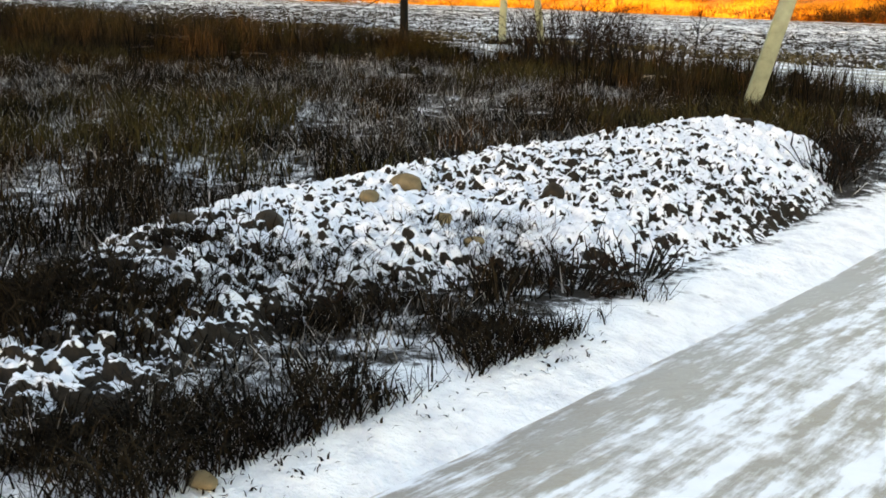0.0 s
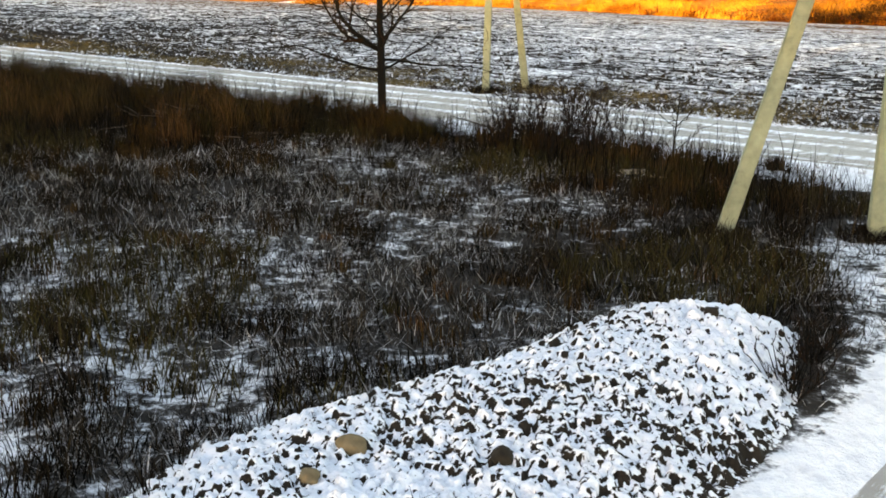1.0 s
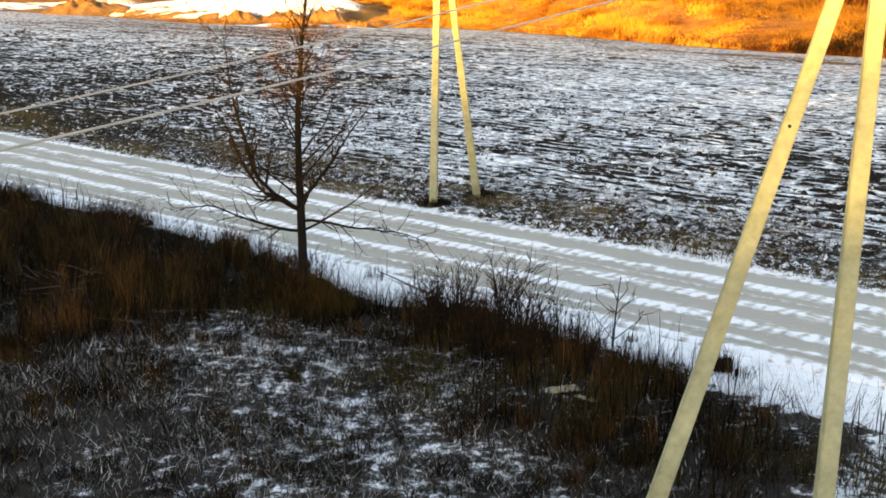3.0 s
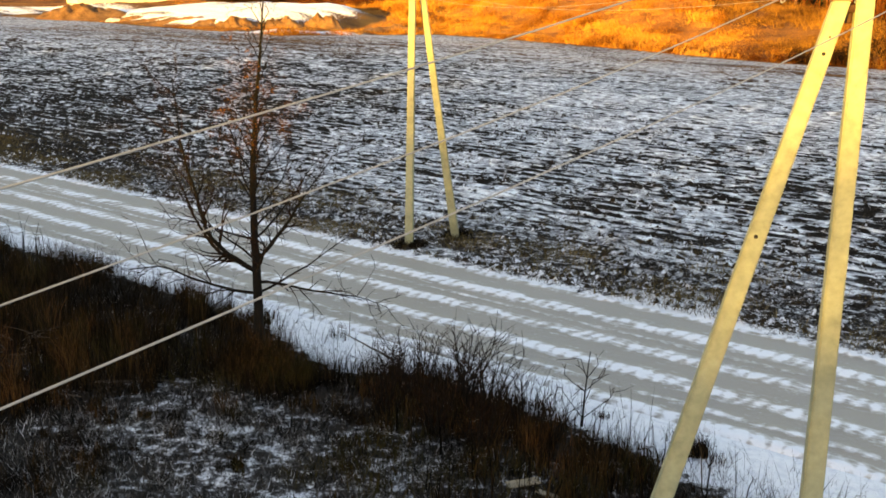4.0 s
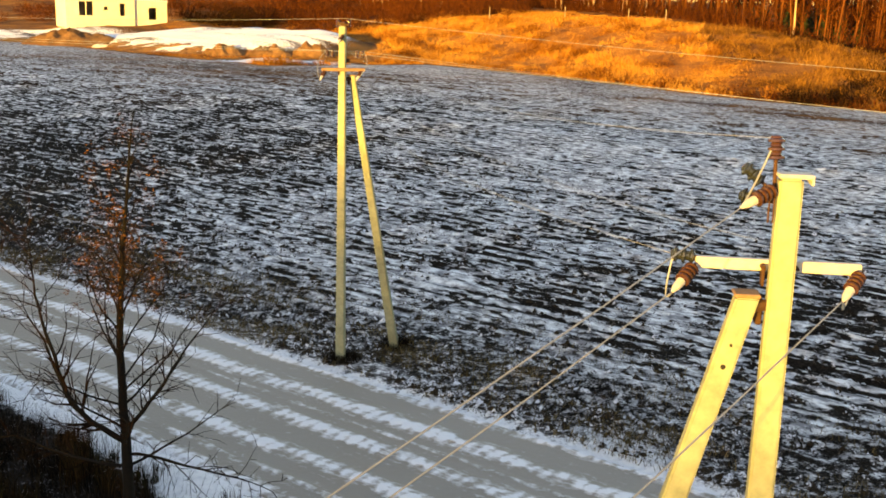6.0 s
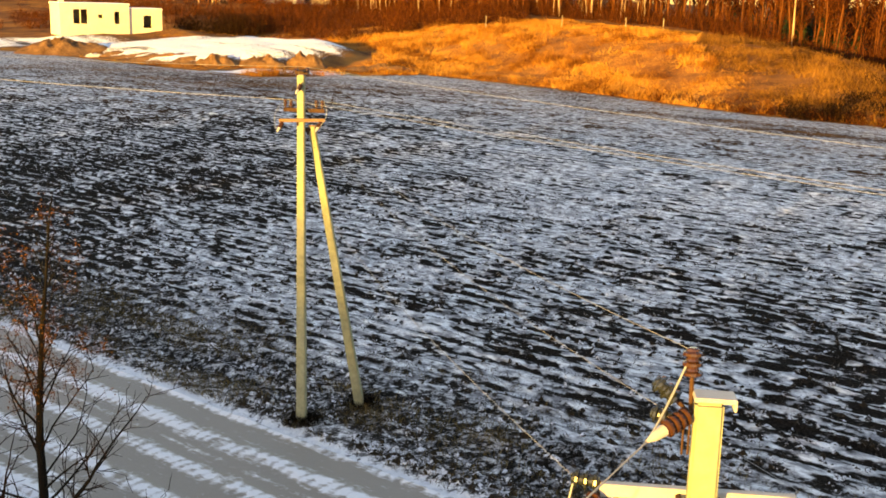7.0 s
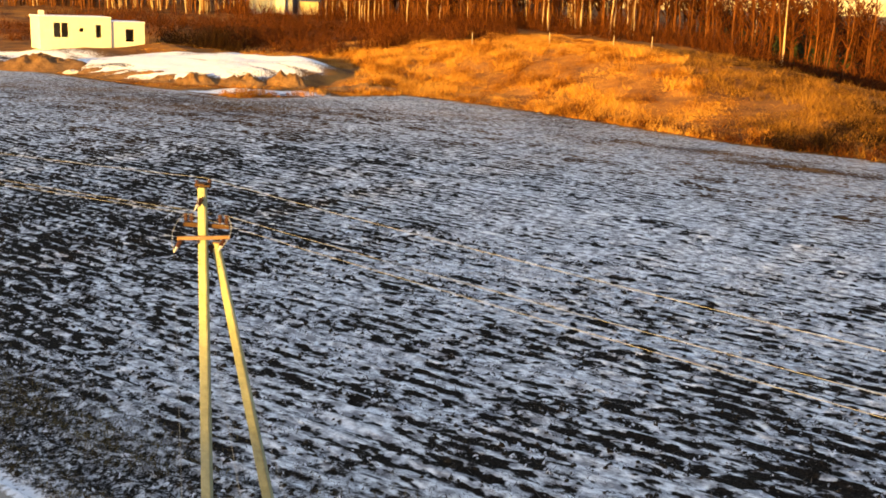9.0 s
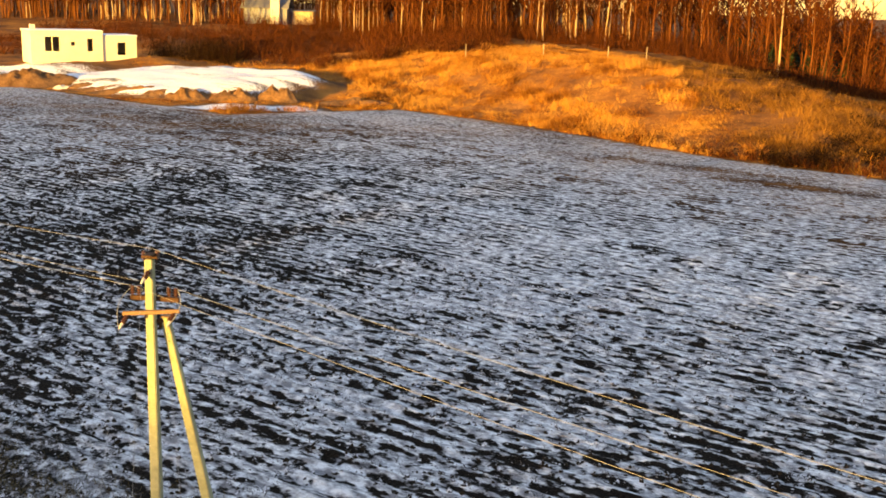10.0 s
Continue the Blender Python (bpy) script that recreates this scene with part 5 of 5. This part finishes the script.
def build_tufts():
    """Rank clumps of tall weeds along the road bank and scattered over the lot."""
    rng = np.random.RandomState(29)
    u, v = scatter(rng, 5600, -40, -4.2, 3.0, 22.4)
    x, y = xy(u, v)
    near = smooth(0.4, 3.0, v - rank_from(u)) * (1 - smooth(20.2, 21.1, v - bank_shift(u)))
    keep = rng.rand(len(u)) < np.clip(np.clip(0.26 + 0.74 * near, 0, 1) * np.clip(3.0 * (fbm(x * 0.6 + 13, y * 0.6, 3) - 0.36), 0, 1) + 0.8 * near * np.exp(-((u + 12) / 2.5) ** 2), 0, 1)
    keep &= (mound_height(u, v) < 0.0) & ((u < -6.2) | (v < 15)) & (np.hypot(u + 9.5, v - 18.5) > 0.8)
    u, v, near = u[keep], v[keep], near[keep]
    pick_of = rng.rand(len(u))
    for name, mat, lo, hi, label in (("brown_weed_clumps", M_TUFT, 0.0, 0.72, "rank brown weed clumps along the road bank"), ("rust_weed_clumps", M_TUFTRUST, 0.72, 0.84, "rust-brown dead weed clumps in the rough lot"), ("olive_weed_clumps", M_TUFTOLIVE, 0.84, 1.0, "olive and straw-coloured weed clumps")):
        pick = (pick_of >= lo) & (pick_of < hi)
        uu, vv, nn = np.repeat(u[pick], 46), np.repeat(v[pick], 46), np.repeat(near[pick], 46)
        size = np.repeat(0.5 + 0.6 * rng.rand(pick.sum()), 46)
        n = len(uu)
        uu, vv = uu + rng.randn(n) * 0.13 * size, vv + rng.randn(n) * 0.10 * size
        plant(name, uu, vv, size * (1 + 0.35 * smooth(-12, -16, uu)) * (0.28 + 0.5 * nn) * (0.55 + 0.6 * rng.rand(n)), 0.008 + 0.010 * rng.rand(n), 0.1 + 0.4 * rng.rand(n), mat, rng, label, "weeds")


build_tufts()


def weed_tuft(x, y, tall, wide, count, mat, label, seed):
    rng = np.random.RandomState(seed)
    a, r = rng.rand(count) * 6.283, wide * rng.rand(count) ** 0.7
    u, v = uv(x + r * np.cos(a) * 0.4, y + r * np.sin(a) * 0.4)
    px, py = xy(u, v)
    pos = np.stack([px - x, py - y, height(px, py) - float(height(x, y)) - 0.02], 1)
    vv, f = blade_arrays(pos, tall * (0.5 + 0.5 * rng.rand(count)), 0.008 + 0.008 * rng.rand(count), 0.15 + 0.5 * rng.rand(count), rng)
    ob = new("grass_tuft", fastmesh("grass_tuft", vv, f, [mat]))
    ob.location = (x, y, float(height(x, y)))
    return tagged(ob, label, "grass tuft", "single tufts beside the road")


weed_tuft(-2.15, 25.75, 0.85, 1.9, 1500, M_TUFT, "dark rank weeds round the young tree's foot", 14)
weed_tuft(-1.3, 25.0, 0.75, 1.6, 900, M_TUFTOLIVE, "olive rank weeds near the young tree", 15)
weed_tuft(6.17, 22.5, 0.42, 0.45, 300, M_WEED, "dark low tuft in the roadside snow", 4)
weed_tuft(6.30, 22.7, 0.75, 0.06, 14, M_WEED, "upright dark weed stalks in the roadside snow", 6)
weed_tuft(-4.6, 29.2, 0.75, 0.10, 30, M_WEED, "dark plume of dead weed in the roadside snow", 5)


# ---- house ----
def build_house():
    base = Vector((-70.5, 217.5, 3.3))
    root = tagged(empty("unfinished_house", Matrix.Translation(base) @ Matrix.Rotation(radians(33), 4, "Z")), "pale block house shell with flat roof and empty dark openings", "house")

    def shell(w, d, h, x0, openings, y0=0.0):
        """Front wall pierced by openings (x, z, w, h), with the other walls and a roof slab."""
        bm = bmesh.new()
        t = 0.4
        xs = sorted({0.0, w, *[o[0] for o in openings], *[o[0] + o[2] for o in openings]})
        zs = sorted({-1.5, h, *[o[1] for o in openings], *[o[1] + o[3] for o in openings]})
        for a, b in zip(xs, xs[1:]):
            for c, e in zip(zs, zs[1:]):
                if any(o[0] <= a and b <= o[0] + o[2] and o[1] <= c and e <= o[1] + o[3] for o in openings):
                    continue
                box(bm, (x0 + (a + b) / 2, y0 + t / 2, (c + e) / 2), (b - a, t, e - c))
        bmesh.ops.remove_doubles(bm, verts=bm.verts[:], dist=0.001)
        part("front_wall", bm, M_PLASTER, root)
        for nm, c, s in (("side_wall", (x0 + t / 2, y0 + t + d / 2, h / 2 - 0.75), (t, d, h + 1.5)), ("side_wall", (x0 + w - t / 2, y0 + t + d / 2, h / 2 - 0.75), (t, d, h + 1.5)),
                         ("back_wall", (x0 + w / 2, y0 + t + d - 0.2, h / 2 - 0.75), (w - 2 * t - 0.01, t, h + 1.5))):
            bm = bmesh.new()
            box(bm, c, s)
            part(nm, bm, M_PLASTER, root)
        bm = bmesh.new()
        box(bm, (x0 + w / 2, y0 + t + d / 2, h + 0.15), (w + 0.35, d + t + 0.35, 0.3), None, 0.03)
        part("roof", bm, M_PLASTER, root, "flat parapet roof")
        bm = bmesh.new()
        box(bm, (x0 + w / 2, y0 + t + d / 2, h + 0.35), (w + 0.2, d + t + 0.2, 0.1), None, 0.04)
        part("roof_snow", bm, M_SNOW, root, "thin snow on the roof")
        bm = bmesh.new()
        box(bm, (x0 + w / 2, y0 + t + d / 2, 0.05), (w - 0.9, d - 0.6, 0.1))
        part("floor_slab", bm, M_DARK, root)

    shell(12.7, 9.0, 4.2, -8.7, ((2.4, 0.8, 1.25, 2.6), (3.75, 0.8, 1.25, 2.6), (6.95, 1.8, 0.8, 0.7), (9.9, 0.8, 1.05, 2.3)))
    shell(6.3, 8.0, 3.4, 4.05, ((2.7, 0.1, 1.6, 2.3),), 0.3)
    bm = bmesh.new()
    box(bm, (-8.1, 1.5, 4.9), (0.9, 0.9, 1.3), None, 0.02)
    part("chimney", bm, M_PLASTER, root, "short pale chimney stub")


build_house()


def build_far_house():
    root = tagged(empty("far_house", pose(-62, 342, float(height(-62, 342)) - 0.3)), "grey-roofed house with a white bay among the trees", "house")
    bm = bmesh.new()
    box(bm, (0, 0, 2.2), (13, 8, 5.0), None, 0.05)
    part("wall", bm, M_GREYWALL, root, "blue-grey boarded wall")
    bm = bmesh.new()
    for sx in (-1, 1):
        q = [bm.verts.new(c) for c in ((-7, sx * 4.6, 4.5), (7, sx * 4.6, 4.5), (7, 0, 8.2), (-7, 0, 8.2))]
        t = [bm.verts.new((v.co.x, v.co.y, v.co.z + 0.2)) for v in q]
        bm.faces.new(q)
        bm.faces.new(t[::-1])
        for i in range(4):
            bm.faces.new((q[i], q[(i + 1) % 4], t[(i + 1) % 4], t[i]))
    bmesh.ops.recalc_face_normals(bm, faces=bm.faces[:])
    part("roof", bm, M_ROOF, root, "dark grey pitched roof")
    bm = bmesh.new()
    box(bm, (3.2, -4.6, 3.6), (2.6, 1.4, 7.6), None, 0.05)
    part("bay", bm, M_PLASTER, root, "white rendered bay")
    shed = tagged(empty("wooden_shed", pose(-51.5, 343, float(height(-51.5, 343)))), "pale wooden shed beside the far house", "shed")
    bm = bmesh.new()
    box(bm, (0, 0, 1.7), (6.2, 4, 4.0), None, 0.04)
    part("wall", bm, M_BOARD, shed)
    bm = bmesh.new()
    box(bm, (0, 0, 3.85), (6.8, 4.6, 0.25), Matrix.Rotation(radians(4), 4, "X"), 0.03)
    part("roof", bm, M_ROOF, shed)


build_far_house()


def fence_post(x, y, tall):
    bm = bmesh.new()
    rod(bm, (0, 0, -0.3), (0.03, 0.02, tall), 0.075, 0.06, 8)
    ob = part("fence_post", bm, M_BOARD, None)
    ob.location = (x, y, float(height(x, y)))
    return tagged(ob, "pale wooden post standing in dry grass", "post", "posts on the bank")


for px, py in ((0.9, 203), (24.2, 198), (30.4, 198), (14.0, 206)):
    fence_post(px, py, 2.3)


def earth_mound(x, y, sx, sy, h, label, seed, mat=None):
    n = 40
    a, r = np.meshgrid(np.linspace(0, 2 * math.pi, n, endpoint=False), np.linspace(0, 1, 14), indexing="ij")
    px, py = np.cos(a) * r * sx, np.sin(a) * r * sy
    hh = h * (1 - r ** 1.7) * (0.40 + 1.1 * fbm(px * 1.3 + seed, py * 1.3, 4)) - 0.15
    z = height(x + px, y + py) - float(height(x, y)) + hh
    i = np.arange(n)[:, None] * 14 + np.arange(13)[None]
    j = (np.arange(n)[:, None] + 1) % n * 14 + np.arange(13)[None]
    f = np.stack([i, i + 1, j + 1, j], -1).reshape(-1, 4)
    me = shade_smooth(fastmesh("earth_mound", np.stack([px, py, z], -1).reshape(-1, 3), f, [mat or M_EARTH]))
    ob = new("earth_mound", me)
    ob.location = (x, y, float(height(x, y)))
    return tagged(ob, label, "heap", "heaps of dug earth")


earth_mound(-67, 186, 8.0, 4.5, 2.5, "large brown mound of dug earth near the house", 1)
earth_mound(-60.0, 181.5, 1.9, 1.2, 0.8, "small pale pile of rubble by the dug earth", 6, M_PLASTER)
earth_mound(-37.0, 168.5, 3.4, 1.8, 1.5, "low brown mound of earth beside the snowy pad", 15)
earth_mound(-30.0, 167.5, 3.8, 2.0, 2.0, "low brown mound of earth beside the snowy pad", 4)
earth_mound(-24.0, 168.5, 3.6, 2.0, 2.1, "low brown mound of earth beside the snowy pad", 9)
earth_mound(-12.5, 168.0, 6.5, 2.0, 0.9, "long flat bank of bare brown earth", 12)


for k in range(9):
    hu = -165 + 4.4 * k
    hx, hy = xy(hu, 114.2 + 0.06 * (hu + 145) + 1.2 * math.sin(2.3 * k))
    earth_mound(hx, hy, 3.6 + 1.1 * math.sin(1.7 * k), 1.4 + 0.5 * math.sin(2.9 * k), 0.46 + 0.22 * math.sin(3.1 * k), "rough bank of tipped earth edging the snowy pad", 20 + k)


# ---- woods ----
def bare_tree(rng, tall, r):
    """Segments of a leafless tree; first list trunk, second list branches."""
    trunk, br = [], []
    p = np.array([0.0, 0, -0.3])
    n = 6
    pts = [p]
    for i in range(n):
        p = p + np.array([rng.randn() * 0.25, rng.randn() * 0.25, tall / n])
        pts.append(p)
    for i in range(n):
        trunk.append((*pts[i], *pts[i + 1], r * (1 - i / n * 0.85), r * (1 - (i + 1) / n * 0.85)))
    for k in range(36):
        t = rng.uniform(0.2, 1.0)
        i = min(int(t * n), n - 1)
        b = pts[i] + (pts[i + 1] - pts[i]) * (t * n - i)
        az = rng.uniform(0, 2 * math.pi)
        L = tall * 0.26 * (1.15 - t) * rng.uniform(0.6, 1.2) + 0.6
        c = b + np.array([math.cos(az) * L * 0.6, math.sin(az) * L * 0.6, L * rng.uniform(0.5, 0.95)])
        br.append((*b, *c, 0.065, 0.034))
        for j in range(2):
            s = rng.uniform(0.3, 1.0)
            q = b + (c - b) * s
            e = q + np.array([rng.randn() * 0.5, rng.randn() * 0.5, rng.uniform(0.2, 0.9)]) * L * 0.45
            br.append((*q, *e, 0.046, 0.023))
    return np.array(trunk), np.array(br)


def back_tree(rng, tall, r):
    """A tree of the wood's depth: fewer, thicker boughs."""
    trunk, br = bare_tree(rng, tall, r)
    br = br[rng.permutation(len(br))[:34]].copy()
    br[:, 6:8] *= 3.0
    return trunk, br


def shifted(segs, x, y, z, k, a):
    s = segs.copy()
    c, d = math.cos(a), math.sin(a)
    for o in (0, 3):
        px, py = s[:, o].copy(), s[:, o + 1].copy()
        s[:, o], s[:, o + 1], s[:, o + 2] = x + k * (c * px - d * py), y + k * (d * px + c * py), z + k * s[:, o + 2]
    return s


def build_woods():
    rng = np.random.RandomState(21)
    kinds = [bare_tree(rng, h, r) for h, r in ((19, 0.22), (17, 0.18), (21, 0.26), (15, 0.15), (18, 0.2))]
    deep = [back_tree(rng, h, r) for h, r in ((18, 0.22), (20, 0.2), (16, 0.24))]
    tr_b, tr_d, tw = [], [], []
    for i in range(1250):
        x = rng.uniform(-150, 122)
        y = forest_front(x) + rng.rand() ** 1.3 * 60
        z = float(height(x, y))
        t, b = kinds[rng.randint(5)] if y - forest_front(x) < 20 else deep[rng.randint(3)]
        k, a = rng.uniform(0.85, 1.3) * (1 - 0.5 * float(smooth(64, 76, x))), rng.uniform(0, 6.28)
        if -67 < x < -47 and y < 346:
            continue
        (tr_b if rng.rand() < (0.5 if 14 < x < 34 or -45 < x < -25 or -112 < x < -78 else 0.07) else tr_d).append(shifted(t, x, y, z, k, a))
        tw.append(shifted(b, x, y, z, k, a))
    for nm, lst, mt, sides, lab in (("birch_trunks", tr_b, M_BIRCH, 5, "pale birch trunks of the far wood"), ("dark_trunks", tr_d, M_BROWNBARK, 5, "brown trunks of the far wood"),
                                    ("bare_branches", tw, M_REDTWIG, 3, "reddish bare branches of the far wood")):
        v, f = tube_arrays(np.concatenate(lst), sides)
        tagged(new(nm, fastmesh(nm, v, f, [mt])), lab, "woods", kind="stuff")
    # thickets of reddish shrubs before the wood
    segs, shadow_segs = [], []
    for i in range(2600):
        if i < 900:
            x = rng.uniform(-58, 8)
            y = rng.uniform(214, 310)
            # the first sixty fill the spot where the house's shadow falls
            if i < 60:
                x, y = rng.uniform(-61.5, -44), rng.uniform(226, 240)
            elif fbm(x * 0.07 + 7, y * 0.07, 2) < 0.40:
                continue
            if i >= 60 and y < 216 + max(0.0, -(x + 26)) * 0.75:
                continue
        elif i >= 2300:
            x, y = rng.uniform(-112, -46), rng.uniform(246, 318)
            if fbm(x * 0.08 + 2, y * 0.05, 2) < 0.42:
                continue
        elif i < 1250:
            x = 14 + 80 * rng.rand() ** 0.7
            y = field_edge(x) + rng.uniform(0.5, 4 + max(0.0, x - 40) * 1.1)
        else:
            x = rng.uniform(-75, 115)
            y = forest_front(x) + rng.uniform(-7 - 9 * float(smooth(15, 35, x)), 30)
        if (-95 < x < -48 and y < 250 and not (i < 60 and x > -62)) or (-68 < x < -47 and 333 < y < 346):
            continue
        z = float(height(x, y))
        low = 900 <= i < 1250
        hgt = rng.uniform(0.6, 1.6) * (1 + 0.9 * float(smooth(40, 56, x))) if low else rng.uniform(1.6, 4.6) * (0.5 + fbm(x * 0.06, y * 0.06, 2)) * (1.35 if 1250 <= i < 2300 else 1.0)
        wid = hgt * rng.uniform(0.55, 0.9)
        for k in range(18 if low else 28):
            az, el, rr = rng.uniform(0, 6.28), rng.uniform(0.05, 1.0), rng.uniform(0.35, 1.0)
            c = np.array([x + math.cos(az) * wid * rr * math.sqrt(1 - el * el * 0.8), y + math.sin(az) * wid * rr * math.sqrt(1 - el * el * 0.8), z + hgt * el * rr])
            d = np.array([math.cos(az) * 0.5 + rng.randn() * 0.5, math.sin(az) * 0.5 + rng.randn() * 0.5, 0.5 + rng.rand()])
            d *= hgt * 0.2 / np.linalg.norm(d)
            clump = shadow_segs if i < 60 else segs
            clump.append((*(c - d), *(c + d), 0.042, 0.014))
            if k % 4 == 0:
                clump.append((x, y, z - 0.2, *c, 0.045, 0.02))
    # the house's shadow is put into these shrubs' darker colour
    v, f = tube_arrays(np.array(shadow_segs), 3)
    tagged(new("shadow_dark_shrubs", fastmesh("shadow_dark_shrubs", v, f, [M_SCRUB])), "leafless shrubs coloured dark as the house's shadow", "shrubs", kind="stuff")
    v, f = tube_arrays(np.array(segs), 3)
    tagged(new("shrub_thicket", fastmesh("shrub_thicket", v, f, [M_REDTWIG])), "reddish leafless shrub thicket before the wood", "shrubs", kind="stuff")
    # dark scrub at the low end of the bank
    segs = []
    for i in range(560):
        x = 33 + 42 * rng.rand() ** 0.8
        y = field_edge(x) + rng.rand() * (5 + 30 * float(smooth(33, 52, x)))
        if fbm(x * 0.22 + 4, y * 0.22, 2) < 0.45 + 0.1 * rng.rand() - 0.15 * float(smooth(42, 52, x)):
            continue
        z, hgt = float(height(x, y)), rng.uniform(0.6, 1.9)
        for k in range(30):
            az, el, rr = rng.uniform(0, 6.28), rng.uniform(0.0, 1.0), rng.uniform(0.3, 1.0)
            c = np.array([x + math.cos(az) * hgt * 0.8 * rr, y + math.sin(az) * hgt * 0.8 * rr, z + hgt * el * rr])
            d = np.array([rng.randn(), rng.randn(), 0.6 + rng.rand()])
            d *= hgt * 0.22 / np.linalg.norm(d)
            segs.append((*(c - d), *(c + d), 0.04, 0.015))
    v, f = tube_arrays(np.array(segs), 3)
    tagged(new("dark_scrub", fastmesh("dark_scrub", v, f, [M_SCRUB])), "dark leafless scrub at the low end of the bank", "shrubs", kind="stuff")


build_woods()


def spruce_arrays(rng, x, y, z, tall, rad, tiers=13, m=9):
    V, F = [], []
    for i in range(tiers):
        t = i / tiers
        zt = z + tall * (0.04 + 0.96 * t)
        R = rad * (1 - t) ** 0.85 + 0.12
        a0 = rng.uniform(0, 6.28)
        for k in range(m):
            a = a0 + 2 * math.pi * k / m + rng.uniform(-0.15, 0.15)
            rr = R * rng.uniform(0.75, 1.15)
            w = 2 * math.pi / m * 0.75
            top = (x, y, zt + tall * 0.075)
            p = (x + math.cos(a - w) * rr * 0.7, y + math.sin(a - w) * rr * 0.7, zt - R * 0.12)
            q = (x + math.cos(a) * rr, y + math.sin(a) * rr, zt - R * 0.30)
            s = (x + math.cos(a + w) * rr * 0.7, y + math.sin(a + w) * rr * 0.7, zt - R * 0.12)
            n = len(V)
            V += [top, p, q, s]
            F.append((n, n + 1, n + 2, n + 3))
    return V, F


def build_spruces():
    rng = np.random.RandomState(5)
    spots = []
    # a belt of spruce behind the camera, whose shadow lies over the lot and the field
    side = Vector((0.866, -0.5, 0))
    c0 = Vector((-75, -130, 0))
    for row in range(5):
        for k in range(-85, 86):
            p = c0 + side * (k * 2.6 + rng.uniform(-1, 1)) - Vector((0.5, 0.866, 0)) * (row * 3 + rng.uniform(-1, 1))
            spots.append((p.x, p.y, rng.uniform(15.0, 17.1), rng.uniform(2.3, 3.0)))
        for k in range(-100, 101):
            p = c0 + side * (k * 2.2 + rng.uniform(-0.8, 0.8)) - Vector((0.5, 0.866, 0)) * (row * 2.4 + 1.2)
            spots.append((p.x, p.y, rng.uniform(13.5, 14.7), rng.uniform(2.4, 3.0)))
    for row in range(3):
        for k in range(-105, 106):
            p = c0 + side * (k * 2.1 + rng.uniform(-0.6, 0.6)) - Vector((0.5, 0.866, 0)) * (row * 2.0 - 6)
            spots.append((p.x, p.y, rng.uniform(10.0, 12.0), rng.uniform(2.8, 3.3)))
    # dark spruces in the far wood
    for k in range(240):
        x = rng.uniform(58, 190)
        spots.append((x, forest_front(x) + rng.uniform(10, 110), rng.uniform(8.0, 10.6), rng.uniform(2.0, 2.9)))
    for k in range(14):
        x = rng.uniform(-60, 80)
        spots.append((x, forest_front(x) + rng.uniform(50, 80), rng.uniform(12, 18), rng.uniform(2.4, 3.2)))
    V, F = [], []
    for x, y, t, r in spots:
        v, f = spruce_arrays(rng, x, y, float(height(x, y)) - 0.2, t, r, *((9, 7) if y < 0 else (13, 9)))
        n = len(V)
        V += v
        F += [tuple(i + n for i in q) for q in f]
    tagged(new("spruce_woods", fastmesh("spruce_woods", V, F, [M_SPRUCE])), "dark green spruce woods", "woods", kind="stuff")


build_spruces()

# ---- stones ----
for i, (nm, x, y, z, s, mt, lab) in enumerate((
        ("stone", -0.22, 8.19, 0.06, (0.24, 0.18, 0.14), M_STONE, "tan rounded fieldstone on the snowy mound"),
        ("stone", 0.92, 8.13, 0.07, (0.20, 0.16, 0.14), M_DARKSTONE, "dark brown fieldstone on the snowy mound"),
        ("stone", -0.45, 7.67, 0.03, (0.19, 0.15, 0.12), M_STONE, "pale tan fieldstone on the snowy mound"),
        ("stone", -0.98, 6.75, 0.10, (0.28, 0.18, 0.14), M_DARKSTONE, "dark stone on the snowy mound"),
        ("stone", 0.13, 7.27, -0.06, (0.16, 0.13, 0.12), M_STONE, "tan fieldstone on the snowy mound"),
        ("stone", 0.36, 6.93, -0.10, (0.15, 0.13, 0.12), M_STONE, "tan fieldstone at the mound's foot"),
        ("stone", -1.55, 6.75, 0.06, (0.22, 0.17, 0.13), M_DARKSTONE, "dark stone on the snowy mound"),
        ("stone", 2.95, 11.2, 0.24, (0.2, 0.16, 0.14), M_DARKSTONE, "dark stone near the mound's crest"),
        ("stone", -0.47, 3.40, -0.215, (0.12, 0.09, 0.065), M_STONE, "tan stone lying in the snow by the track"))):
    su, sv = uv(x, y)
    lift = float(mound_height(su, sv))
    stone(nm, x, y, float(lot_base(sv)) + lift + 0.05 if lift > 0 else z, s, mt, lab, 40 + i)
